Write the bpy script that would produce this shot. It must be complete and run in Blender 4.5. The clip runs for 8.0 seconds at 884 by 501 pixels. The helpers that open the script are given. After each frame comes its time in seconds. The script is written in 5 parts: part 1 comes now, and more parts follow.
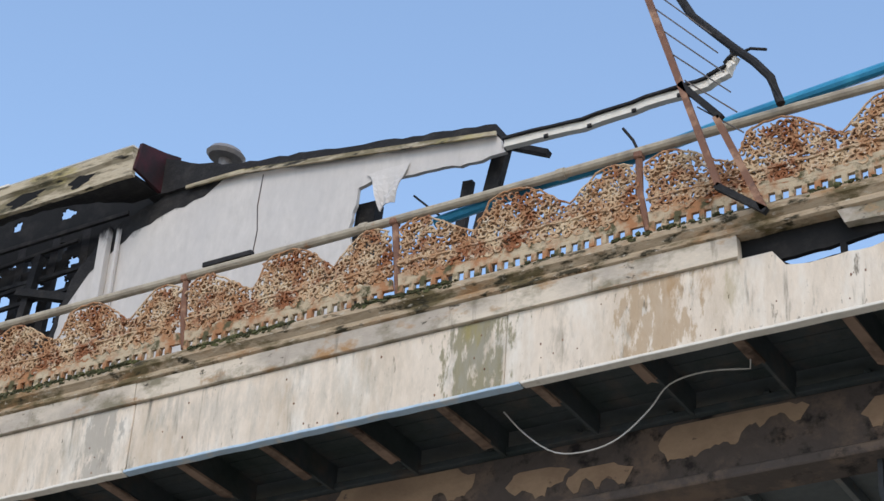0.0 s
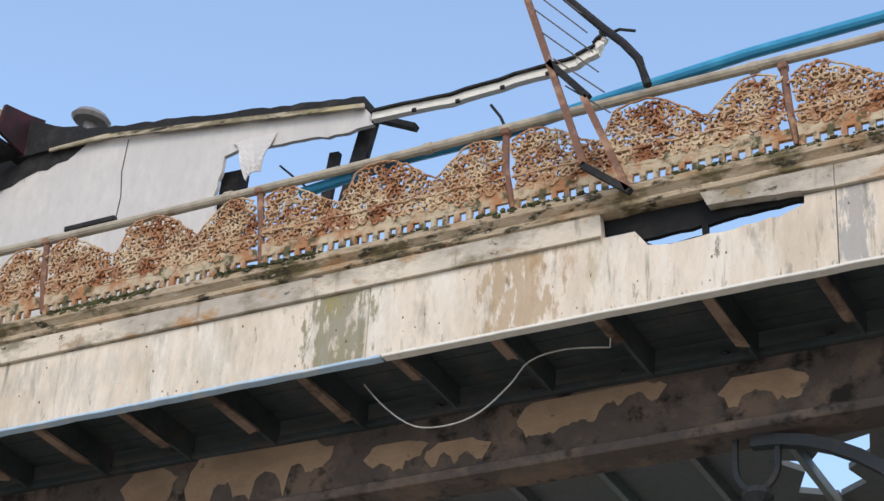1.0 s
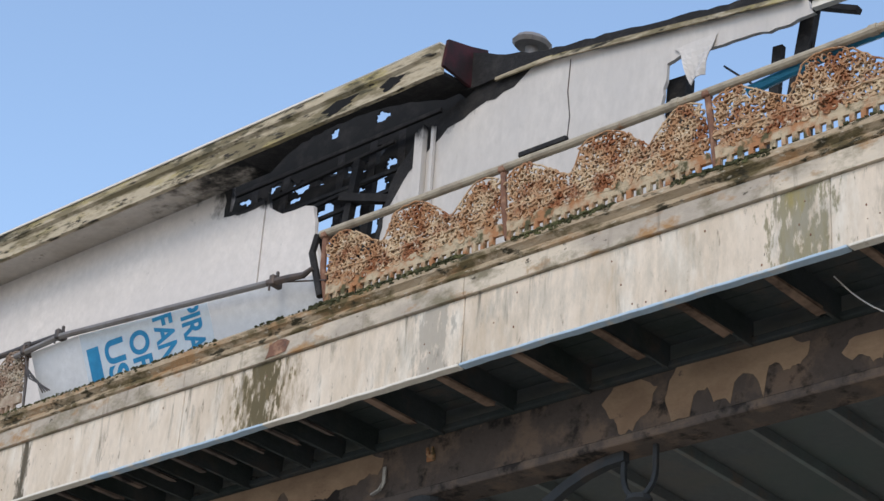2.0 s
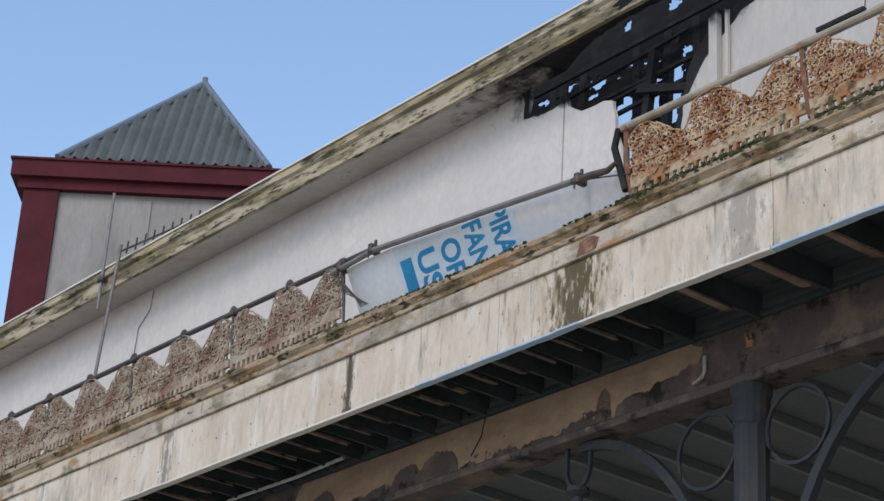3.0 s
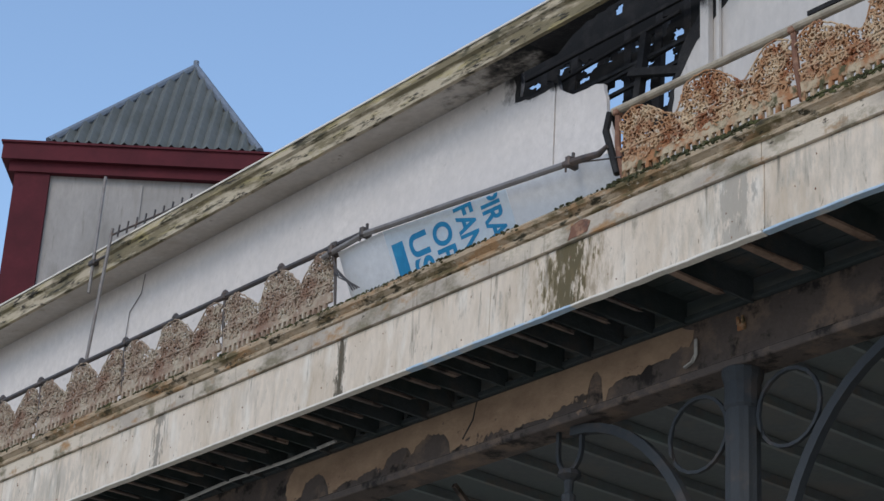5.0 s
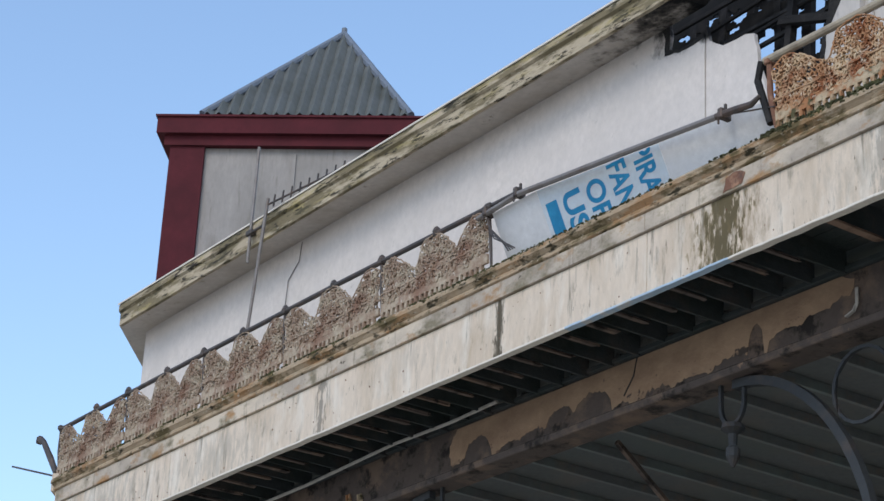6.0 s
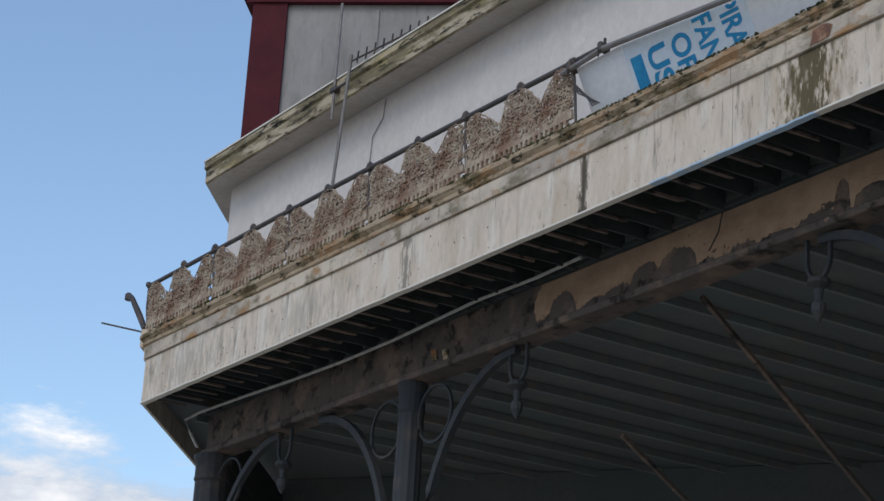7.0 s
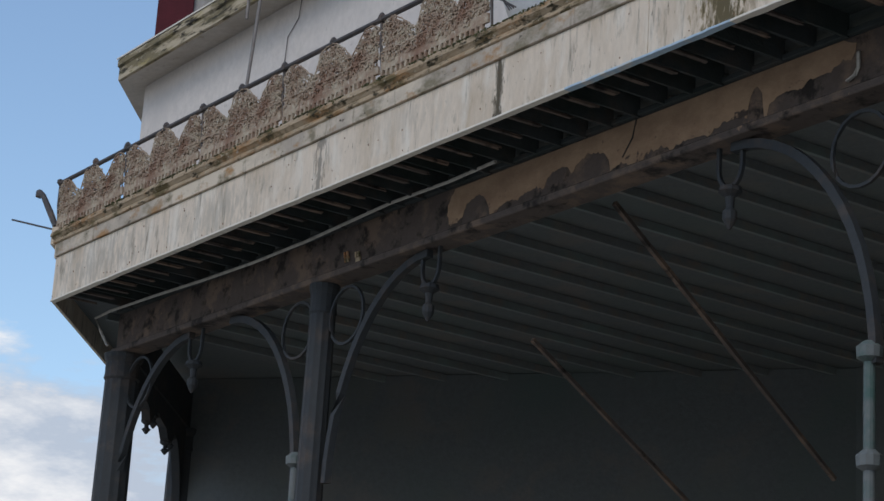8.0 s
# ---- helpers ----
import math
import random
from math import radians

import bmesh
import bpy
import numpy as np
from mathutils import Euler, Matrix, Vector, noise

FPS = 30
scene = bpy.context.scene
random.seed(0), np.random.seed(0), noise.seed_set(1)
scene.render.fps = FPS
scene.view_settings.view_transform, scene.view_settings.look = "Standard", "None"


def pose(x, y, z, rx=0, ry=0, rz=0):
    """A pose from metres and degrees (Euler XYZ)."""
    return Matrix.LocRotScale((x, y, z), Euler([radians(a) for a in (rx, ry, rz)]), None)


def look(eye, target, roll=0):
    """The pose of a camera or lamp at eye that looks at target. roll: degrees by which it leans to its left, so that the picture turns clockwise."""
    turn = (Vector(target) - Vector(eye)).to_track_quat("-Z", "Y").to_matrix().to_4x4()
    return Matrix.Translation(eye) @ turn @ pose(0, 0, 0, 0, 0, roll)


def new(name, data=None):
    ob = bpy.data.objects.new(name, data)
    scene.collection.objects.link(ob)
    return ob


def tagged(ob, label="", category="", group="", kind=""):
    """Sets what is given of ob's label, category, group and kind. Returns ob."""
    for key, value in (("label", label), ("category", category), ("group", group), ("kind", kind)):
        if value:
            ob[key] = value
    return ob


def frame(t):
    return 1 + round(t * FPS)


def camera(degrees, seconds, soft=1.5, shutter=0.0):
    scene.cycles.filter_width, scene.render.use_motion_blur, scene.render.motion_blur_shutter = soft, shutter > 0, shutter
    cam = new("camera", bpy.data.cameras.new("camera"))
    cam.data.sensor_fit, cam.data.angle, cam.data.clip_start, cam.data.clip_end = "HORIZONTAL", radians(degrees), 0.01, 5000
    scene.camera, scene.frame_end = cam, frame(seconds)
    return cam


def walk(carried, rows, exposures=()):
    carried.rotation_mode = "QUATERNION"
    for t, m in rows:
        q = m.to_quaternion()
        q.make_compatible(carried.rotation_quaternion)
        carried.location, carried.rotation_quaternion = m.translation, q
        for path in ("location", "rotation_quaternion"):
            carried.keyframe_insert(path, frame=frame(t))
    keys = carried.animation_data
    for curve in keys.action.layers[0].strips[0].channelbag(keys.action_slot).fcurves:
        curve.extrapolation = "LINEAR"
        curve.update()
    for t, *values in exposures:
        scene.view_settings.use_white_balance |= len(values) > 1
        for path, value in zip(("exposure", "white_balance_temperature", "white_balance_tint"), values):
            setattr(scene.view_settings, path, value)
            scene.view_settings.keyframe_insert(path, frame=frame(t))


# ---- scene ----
cam = camera(23.0, 8.0, soft=1.5)
EYE = (0.0, -17.36, 1.6)
TURNS = [
    (0.0, 32.07, -3.73, 30.68), (0.5, 32.06, -3.56, 27.31), (1.0, 31.59, -3.21, 26.79), (1.2, 31.27, -3.18, 28.52),
    (2.3, 26.98, -3.68, 44.05), (2.5, 26.15, -3.53, 45.81), (3.0, 25.06, -3.15, 49.74), (3.5, 24.58, -3.10, 51.83),
    (4.0, 24.41, -3.35, 51.94), (4.5, 24.53, -3.21, 50.42), (4.7, 24.66, -3.05, 49.47), (5.8, 23.83, -2.71, 52.42),
    (6.0, 23.35, -2.75, 54.15), (6.5, 21.53, -3.03, 56.44), (7.0, 19.44, -3.29, 56.33), (7.5, 17.90, -3.29, 55.97),
    (8.0, 17.02, -3.44, 53.87),
]
walk(cam, [(t, pose(*EYE, 90 + up, lean, turn)) for t, up, lean, turn in TURNS],
     exposures=[(0.0, 0.92, 7000, 11), (0.5, 0.98, 7100, 12), (1.2, 1.1, 7250, 12), (2.5, 0.72, 6950, 11), (3.0, 0.68, 6850, 11), (3.5, 0.52, 6700, 10), (4.0, 0.42, 6600, 10), (4.7, 0.45, 6650, 10), (5.8, 0.75, 6750, 10), (6.5, 0.5, 6550, 10), (7.0, 0.2, 6600, 10), (8.0, 0.1, 6650, 10)])

# ---- light ----
SUN_UP, SUN_ROUND = radians(42), radians(150)
world = bpy.data.worlds.new("world")
scene.world = world
world.use_nodes = True
wn, wl = world.node_tree.nodes, world.node_tree.links
wn.clear()
sky = wn.new("ShaderNodeTexSky")
sky.sky_type, sky.sun_disc = "NISHITA", False
sky.sun_elevation, sky.sun_rotation = SUN_UP, SUN_ROUND
sky.air_density, sky.dust_density, sky.ozone_density = 1.2, 0.5, 3.0
tc = wn.new("ShaderNodeTexCoord")
sep = wn.new("ShaderNodeSeparateXYZ")
wl.new(tc.outputs["Generated"], sep.inputs[0])
stretch = wn.new("ShaderNodeMapping")
stretch.inputs["Scale"].default_value = (3.2, 3.2, 9.0)
wl.new(tc.outputs["Generated"], stretch.inputs[0])
puff = wn.new("ShaderNodeTexNoise")
puff.inputs["Scale"].default_value, puff.inputs["Detail"].default_value, puff.inputs["Roughness"].default_value = 2.2, 8, 0.62
wl.new(stretch.outputs[0], puff.inputs["Vector"])
low = wn.new("ShaderNodeMapRange")
low.inputs["From Min"].default_value, low.inputs["From Max"].default_value = 0.30, 0.20
low.inputs["To Min"].default_value, low.inputs["To Max"].default_value = -0.35, 0.22
wl.new(sep.outputs["Z"], low.inputs["Value"])
add = wn.new("ShaderNodeMath")
wl.new(puff.outputs["Fac"], add.inputs[0]), wl.new(low.outputs[0], add.inputs[1])
ramp = wn.new("ShaderNodeValToRGB")
ramp.color_ramp.elements[0].position, ramp.color_ramp.elements[1].position = 0.47, 0.6
wl.new(add.outputs[0], ramp.inputs[0])
shade = wn.new("ShaderNodeValToRGB")
shade.color_ramp.elements[0].position, shade.color_ramp.elements[0].color = 0.42, (3.0, 3.5, 4.3, 1)
shade.color_ramp.elements[1].position, shade.color_ramp.elements[1].color = 0.66, (7.0, 6.9, 6.8, 1)
wl.new(puff.outputs["Fac"], shade.inputs[0])
mixer = wn.new("ShaderNodeMixRGB")
wl.new(ramp.outputs[0], mixer.inputs[0]), wl.new(sky.outputs[0], mixer.inputs[1]), wl.new(shade.outputs[0], mixer.inputs[2])
bg = wn.new("ShaderNodeBackground")
bg.inputs["Strength"].default_value = 0.15
wl.new(mixer.outputs[0], bg.inputs[0])
wout = wn.new("ShaderNodeOutputWorld")
wl.new(bg.outputs[0], wout.inputs[0])

sun_lamp = bpy.data.lights.new("sun", "SUN")
sun_lamp.energy, sun_lamp.angle, sun_lamp.color = 0.8, radians(25), (1.0, 0.93, 0.82)
sun = new("sun", sun_lamp)
toward = Vector((math.sin(SUN_ROUND) * math.cos(SUN_UP), math.cos(SUN_ROUND) * math.cos(SUN_UP), math.sin(SUN_UP)))
sun.matrix_world = look(toward * 50, (0, 0, 0))


# ---- materials ----
def material(name, layers, rough=0.8, bump=0.3, bump_scale=40, metal=0.0, squeeze=(1, 1, 1), marks=(), mark_scale=4.5, spots=(), streaks=(), spot_scale=2.6):
    """layers: (colour, noise scale, threshold, softness), the first one the ground. marks: (x, half width, colour, strength) of run-down stains.
    spots: (x, z, half width, half height, colour, strength) of ragged round stains. streaks: (colour, threshold) of thin vertical runs."""
    m = bpy.data.materials.new(name)
    m.use_nodes = True
    n, l = m.node_tree.nodes, m.node_tree.links
    b = n["Principled BSDF"]
    b.inputs["Roughness"].default_value, b.inputs["Metallic"].default_value = rough, metal
    b.inputs["Specular IOR Level"].default_value = 0.22
    co = n.new("ShaderNodeTexCoord")
    mp = n.new("ShaderNodeMapping")
    mp.inputs["Scale"].default_value = squeeze
    l.new(co.outputs["Object"], mp.inputs[0])

    def noise_at(scale, detail=6, vec=mp):
        t = n.new("ShaderNodeTexNoise")
        t.inputs["Scale"].default_value, t.inputs["Detail"].default_value, t.inputs["Roughness"].default_value = scale, detail, 0.65
        l.new(vec.outputs[0], t.inputs["Vector"])
        return t

    def blend(fac, old, colour):
        x = n.new("ShaderNodeMixRGB")
        l.new(fac, x.inputs[0]), l.new(old, x.inputs[1])
        x.inputs[2].default_value = (*colour, 1)
        return x.outputs[0]

    base = n.new("ShaderNodeRGB")
    base.outputs[0].default_value = (*layers[0][0], 1)
    out = base.outputs[0]
    # fine mottling of the ground colour
    fine = n.new("ShaderNodeMapRange")
    fine.inputs["From Min"].default_value, fine.inputs["From Max"].default_value = 0.3, 0.7
    fine.inputs["To Min"].default_value, fine.inputs["To Max"].default_value = 0.0, 0.45
    l.new(noise_at(9).outputs["Fac"], fine.inputs["Value"])
    out = blend(fine.outputs[0], out, [c * 0.62 for c in layers[0][0]])
    for colour, scale, level, soft, *low_edge in layers[1:]:
        r = n.new("ShaderNodeMapRange")
        r.inputs["From Min"].default_value, r.inputs["From Max"].default_value = level - soft, level + soft
        value = noise_at(scale, 8).outputs["Fac"]
        if low_edge:      # rot that creeps up from the lower edge
            sz = n.new("ShaderNodeSeparateXYZ")
            l.new(co.outputs["Object"], sz.inputs[0])
            g = n.new("ShaderNodeMath"); g.operation = "MULTIPLY_ADD"
            g.inputs[1].default_value, g.inputs[2].default_value = -low_edge[1], low_edge[0] * low_edge[1]
            l.new(sz.outputs["Z"], g.inputs[0])
            ad = n.new("ShaderNodeMath")
            l.new(g.outputs[0], ad.inputs[0]), l.new(value, ad.inputs[1])
            value = ad.outputs[0]
        l.new(value, r.inputs["Value"])
        out = blend(r.outputs[0], out, colour)
    if marks:
        sp = n.new("ShaderNodeSeparateXYZ")
        l.new(co.outputs["Object"], sp.inputs[0])
        ragged = noise_at(mark_scale, 10)
        for x0, half, colour, strong in marks:
            d = n.new("ShaderNodeMath"); d.operation = "SUBTRACT"; d.inputs[1].default_value = x0
            l.new(sp.outputs["X"], d.inputs[0])
            a = n.new("ShaderNodeMath"); a.operation = "ABSOLUTE"
            l.new(d.outputs[0], a.inputs[0])
            w = n.new("ShaderNodeMapRange")
            w.inputs["From Min"].default_value, w.inputs["From Max"].default_value = half * 1.6, half * 0.1
            l.new(a.outputs[0], w.inputs["Value"])
            s = n.new("ShaderNodeMath"); s.operation = "MULTIPLY_ADD"; s.inputs[1].default_value = 0.42
            l.new(w.outputs[0], s.inputs[0]), l.new(ragged.outputs["Fac"], s.inputs[2])
            r = n.new("ShaderNodeMapRange")
            r.inputs["From Min"].default_value, r.inputs["From Max"].default_value, r.inputs["To Max"].default_value = 0.78, 0.86, strong
            l.new(s.outputs[0], r.inputs["Value"])
            out = blend(r.outputs[0], out, colour)
    for colour, level in streaks:
        run = n.new("ShaderNodeMapping")
        run.inputs["Scale"].default_value = (5.0, 5.0, 0.55)
        l.new(co.outputs["Object"], run.inputs[0])
        r = n.new("ShaderNodeMapRange")
        r.inputs["From Min"].default_value, r.inputs["From Max"].default_value, r.inputs["To Max"].default_value = level - 0.05, level + 0.07, 0.85
        l.new(noise_at(1.3, 9, run).outputs["Fac"], r.inputs["Value"])
        out = blend(r.outputs[0], out, colour)
    if spots:
        rag = noise_at(spot_scale, 10)
        wild = n.new("ShaderNodeMath"); wild.operation = "MULTIPLY_ADD"
        wild.inputs[1].default_value, wild.inputs[2].default_value = (1.5, -0.25) if spot_scale < 5 else (2.8, -0.95)
        l.new(rag.outputs["Fac"], wild.inputs[0])
        for x0, z0, rx, rz, colour, strong in spots:
            sub = n.new("ShaderNodeVectorMath"); sub.operation = "SUBTRACT"
            sub.inputs[1].default_value = (x0, 0, z0)
            l.new(co.outputs["Object"], sub.inputs[0])
            sc = n.new("ShaderNodeVectorMath"); sc.operation = "MULTIPLY"
            sc.inputs[1].default_value = (1 / rx, 0, 1 / rz)
            l.new(sub.outputs[0], sc.inputs[0])
            ln = n.new("ShaderNodeVectorMath"); ln.operation = "LENGTH"
            l.new(sc.outputs[0], ln.inputs[0])
            mx = n.new("ShaderNodeMath"); mx.operation = "MULTIPLY_ADD"; mx.inputs[1].default_value = -0.5
            l.new(ln.outputs["Value"], mx.inputs[0]), l.new(wild.outputs[0], mx.inputs[2])
            r = n.new("ShaderNodeMapRange")
            r.inputs["From Min"].default_value, r.inputs["From Max"].default_value, r.inputs["To Max"].default_value = -0.05, 0.22 if spot_scale < 5 else 0.5, strong * (1.0 if spot_scale < 5 else 0.7)
            l.new(mx.outputs[0], r.inputs["Value"])
            out = blend(r.outputs[0], out, colour)
    l.new(out, b.inputs["Base Color"])
    bp = n.new("ShaderNodeBump")
    bp.inputs["Strength"].default_value, bp.inputs["Distance"].default_value = bump, 0.02
    l.new(noise_at(bump_scale).outputs["Fac"], bp.inputs["Height"])
    l.new(bp.outputs[0], b.inputs["Normal"])
    return m


FASCIA_MARKS = [(-18.85, 0.75, (0.22, 0.165, 0.08), 0.8), (-18.8, 0.55, (0.08, 0.065, 0.03), 0.85), (-23.55, 0.16, (0.12, 0.10, 0.07), 1.0), (-10.75, 0.65, (0.2, 0.18, 0.10), 0.85),
                (-15.9, 0.5, (0.3, 0.28, 0.24), 0.7), (-8.6, 0.7, (0.34, 0.22, 0.11), 0.65), (-28.3, 0.2, (0.2, 0.18, 0.15), 0.8), (-5.0, 0.3, (0.3, 0.29, 0.27), 0.8)]
m_fascia = material("weathered_cream_paint", [((0.70, 0.595, 0.475),), ((0.48, 0.385, 0.28), 1.2, 0.56, 0.10), ((0.26, 0.23, 0.18), 3.4, 0.63, 0.06), ((0.72, 0.67, 0.58), 2.1, 0.60, 0.1), ((0.20, 0.17, 0.13), 8.0, 0.66, 0.04), ((0.10, 0.085, 0.065), 17.0, 0.69, 0.025), ((0.17, 0.14, 0.105), 11.0, 0.70, 0.04, 12.78, 0.45)],
                    0.75, 0.25, 30, squeeze=(1, 1, 0.3), marks=FASCIA_MARKS, mark_scale=10.0, spot_scale=9.0,
                    streaks=(((0.24, 0.21, 0.165), 0.62), ((0.14, 0.12, 0.09), 0.69)),
                    spots=((-18.9, 13.1, 0.55, 0.55, (0.13, 0.10, 0.05), 0.8), (-18.3, 12.95, 0.35, 0.5, (0.20, 0.14, 0.07), 0.7), (-10.72, 13.05, 0.34, 0.6, (0.30, 0.28, 0.23), 0.8), (-10.85, 13.35, 0.14, 0.22, (0.28, 0.22, 0.04), 0.8),
                           (-8.45, 13.35, 0.12, 0.3, (0.34, 0.19, 0.07), 0.7), (-8.05, 13.35, 0.1, 0.28, (0.34, 0.19, 0.07), 0.7), (-7.75, 13.15, 0.12, 0.45, (0.30, 0.24, 0.11), 0.6), (-23.55, 13.0, 0.13, 0.9, (0.10, 0.085, 0.06), 0.95),
                           (-14.9, 13.25, 0.3, 0.25, (0.36, 0.33, 0.27), 0.8), (-9.7, 13.1, 0.12, 0.5, (0.28, 0.24, 0.18), 0.7), (-16.3, 13.0, 0.9, 0.45, (0.40, 0.36, 0.29), 0.6), (-14.2, 13.05, 1.0, 0.4, (0.42, 0.385, 0.32), 0.6), (-12.4, 13.0, 0.8, 0.45, (0.40, 0.37, 0.30), 0.5), (-36.0, 13.0, 2.2, 0.7, (0.40, 0.36, 0.30), 1.0), (-31.6, 12.95, 1.8, 0.5, (0.42, 0.38, 0.315), 0.9), (-26.0, 13.2, 1.2, 0.4, (0.46, 0.41, 0.34), 0.5)))
m_frieze = material("bare_grey_frieze", [((0.44, 0.38, 0.31),), ((0.60, 0.515, 0.405), 0.6, 0.52, 0.05), ((0.22, 0.19, 0.13), 2.2, 0.57, 0.06), ((0.36, 0.21, 0.10), 2.6, 0.60, 0.05), ((0.09, 0.075, 0.055), 9.0, 0.66, 0.03)],
                    0.85, 0.35, 26, squeeze=(0.55, 1, 0.9), streaks=(((0.20, 0.17, 0.13), 0.64),))
m_ledge = material("mossy_cornice", [((0.44, 0.34, 0.23),), ((0.34, 0.20, 0.10), 2.0, 0.56, 0.06), ((0.13, 0.10, 0.05), 2.4, 0.55, 0.05), ((0.05, 0.042, 0.025), 5.0, 0.59, 0.04), ((0.48, 0.42, 0.33), 13.0, 0.63, 0.03)], 0.95, 0.8, 22, squeeze=(0.6, 1, 1.6))
m_moss = material("dark_moss", [((0.05, 0.05, 0.022),), ((0.10, 0.10, 0.04), 5.0, 0.55, 0.06), ((0.22, 0.2, 0.13), 9.0, 0.63, 0.05)], 0.95, 0.8, 40)
m_red_sooty = material("sooted_dark_red_paint", [((0.07, 0.014, 0.018),), ((0.02, 0.012, 0.012), 2.0, 0.5, 0.12)], 0.7, 0.2, 18)
# Lighter than the right wall: the left side's extra brightness is in this colour.
m_wall = material("white_render", [((0.71, 0.655, 0.605),), ((0.58, 0.54, 0.505), 0.6, 0.57, 0.16), ((0.42, 0.39, 0.35), 4.0, 0.72, 0.06), ((0.38, 0.36, 0.33), 14.0, 0.76, 0.04)], 0.85, 0.05, 14, squeeze=(1, 1, 0.8),
                  spots=((-21.2, 17.75, 1.1, 0.42, (0.03, 0.027, 0.025), 0.95), (-20.6, 17.5, 0.6, 0.3, (0.015, 0.014, 0.013), 0.95)))
# Greyer copy of m_wall; weaker light on the right is put in its colour.
m_wall_dim = material("dimmed_white_sheet", [((0.60, 0.56, 0.515),), ((0.47, 0.445, 0.42), 0.6, 0.57, 0.16), ((0.42, 0.39, 0.35), 4.0, 0.72, 0.06)], 0.85, 0.15, 14, squeeze=(1, 1, 0.45), streaks=(((0.42, 0.39, 0.35), 0.67),),
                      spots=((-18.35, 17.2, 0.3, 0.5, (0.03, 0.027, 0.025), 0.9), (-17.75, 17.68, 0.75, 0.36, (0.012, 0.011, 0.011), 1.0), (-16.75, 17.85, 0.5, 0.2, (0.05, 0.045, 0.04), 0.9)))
m_eave = material("lichened_eave_board", [((0.50, 0.42, 0.30),), ((0.20, 0.165, 0.10), 2.4, 0.50, 0.05), ((0.40, 0.33, 0.15), 3.0, 0.60, 0.05), ((0.09, 0.08, 0.05), 4.0, 0.58, 0.04), ((0.04, 0.035, 0.028), 6.0, 0.60, 0.03), ((0.56, 0.50, 0.40), 9.0, 0.66, 0.04)], 0.9, 0.4, 20, squeeze=(0.38, 1, 1.7))
m_soffit = material("eave_soffit_paint", [((0.58, 0.525, 0.46),), ((0.42, 0.365, 0.30), 1.0, 0.56, 0.12), ((0.22, 0.18, 0.13), 5.0, 0.68, 0.05)], 0.85, 0.15, 16,
                    spots=((-20.3, 17.8, 2.3, 9.0, (0.07, 0.06, 0.05), 0.85), (-20.2, 17.8, 1.5, 9.0, (0.010, 0.010, 0.010), 1.0)))
m_char = material("charred_timber", [((0.022, 0.021, 0.021),), ((0.042, 0.039, 0.036), 5.0, 0.6, 0.1)], 0.85, 0.8, 18)
# Joist tone raised for the veiling glare under the deck.
m_dark_wood = material("glare_raised_joist_timber", [((0.20, 0.215, 0.215),), ((0.25, 0.205, 0.17), 2.0, 0.60, 0.1), ((0.20, 0.25, 0.24), 0.7, 0.58, 0.1)], 0.9, 0.5, 24)
# Near-black copy of the joist timber, with the shade under the balcony in it.
m_shade_wood = material("shade_black_timber", [((0.062, 0.072, 0.074),), ((0.095, 0.08, 0.068), 2.0, 0.60, 0.1), ((0.03, 0.042, 0.038), 0.7, 0.56, 0.1)], 0.9, 0.5, 24)
# Depth of shade under the deck, and glare lifting it, are in this colour.
m_back_wall = material("shade_toned_back_wall", [((0.14, 0.155, 0.157),), ((0.19, 0.165, 0.15), 0.8, 0.6, 0.1), ((0.11, 0.14, 0.135), 0.4, 0.58, 0.1)], 0.9, 0.4, 14)
m_batten_lit = material("ground_lit_batten_timber", [((0.27, 0.185, 0.135),), ((0.06, 0.04, 0.03), 1.5, 0.55, 0.1)], 0.9, 0.5, 24)
m_beam = material("peeling_tan_beam", [((0.42, 0.29, 0.19),), ((0.27, 0.18, 0.12), 0.9, 0.55, 0.08), ((0.075, 0.06, 0.052), 1.7, 0.66, 0.012, 12.25, 0.3), ((0.15, 0.10, 0.075), 4.0, 0.66, 0.02, 12.2, 0.2), ((0.17, 0.125, 0.10), 3.0, 0.68, 0.02)], 0.8, 0.4, 20, squeeze=(0.8, 1, 1.1))
m_beam_dark = material("scorched_brown_beam", [((0.115, 0.094, 0.083),), ((0.19, 0.138, 0.105), 1.3, 0.55, 0.06), ((0.30, 0.20, 0.14), 1.6, 0.69, 0.015), ((0.03, 0.026, 0.024), 2.4, 0.58, 0.05)], 0.85, 0.45, 20)
m_rust = material("rusted_cast_iron", [((0.42, 0.225, 0.115),), ((0.56, 0.42, 0.27), 1.6, 0.52, 0.07), ((0.26, 0.10, 0.045), 2.2, 0.54, 0.05), ((0.60, 0.51, 0.39), 9.0, 0.62, 0.05), ((0.07, 0.04, 0.02), 6.0, 0.66, 0.04)], 0.9, 0.6, 45)
m_rust_grey = material("dull_grey_rusted_iron", [((0.36, 0.27, 0.195),), ((0.43, 0.36, 0.27), 5.0, 0.50, 0.06), ((0.24, 0.145, 0.10), 1.4, 0.55, 0.08), ((0.50, 0.44, 0.36), 14.0, 0.62, 0.04)], 0.9, 0.6, 45)
m_base = material("flaking_cream_iron", [((0.50, 0.40, 0.27),), ((0.36, 0.17, 0.08), 3.0, 0.52, 0.06), ((0.09, 0.08, 0.04), 5.0, 0.57, 0.05)], 0.9, 0.5, 40)
m_rail = material("weathered_handrail", [((0.42, 0.36, 0.27),), ((0.24, 0.20, 0.15), 2.5, 0.56, 0.1), ((0.30, 0.15, 0.07), 4.0, 0.66, 0.05)], 0.7, 0.2, 40)
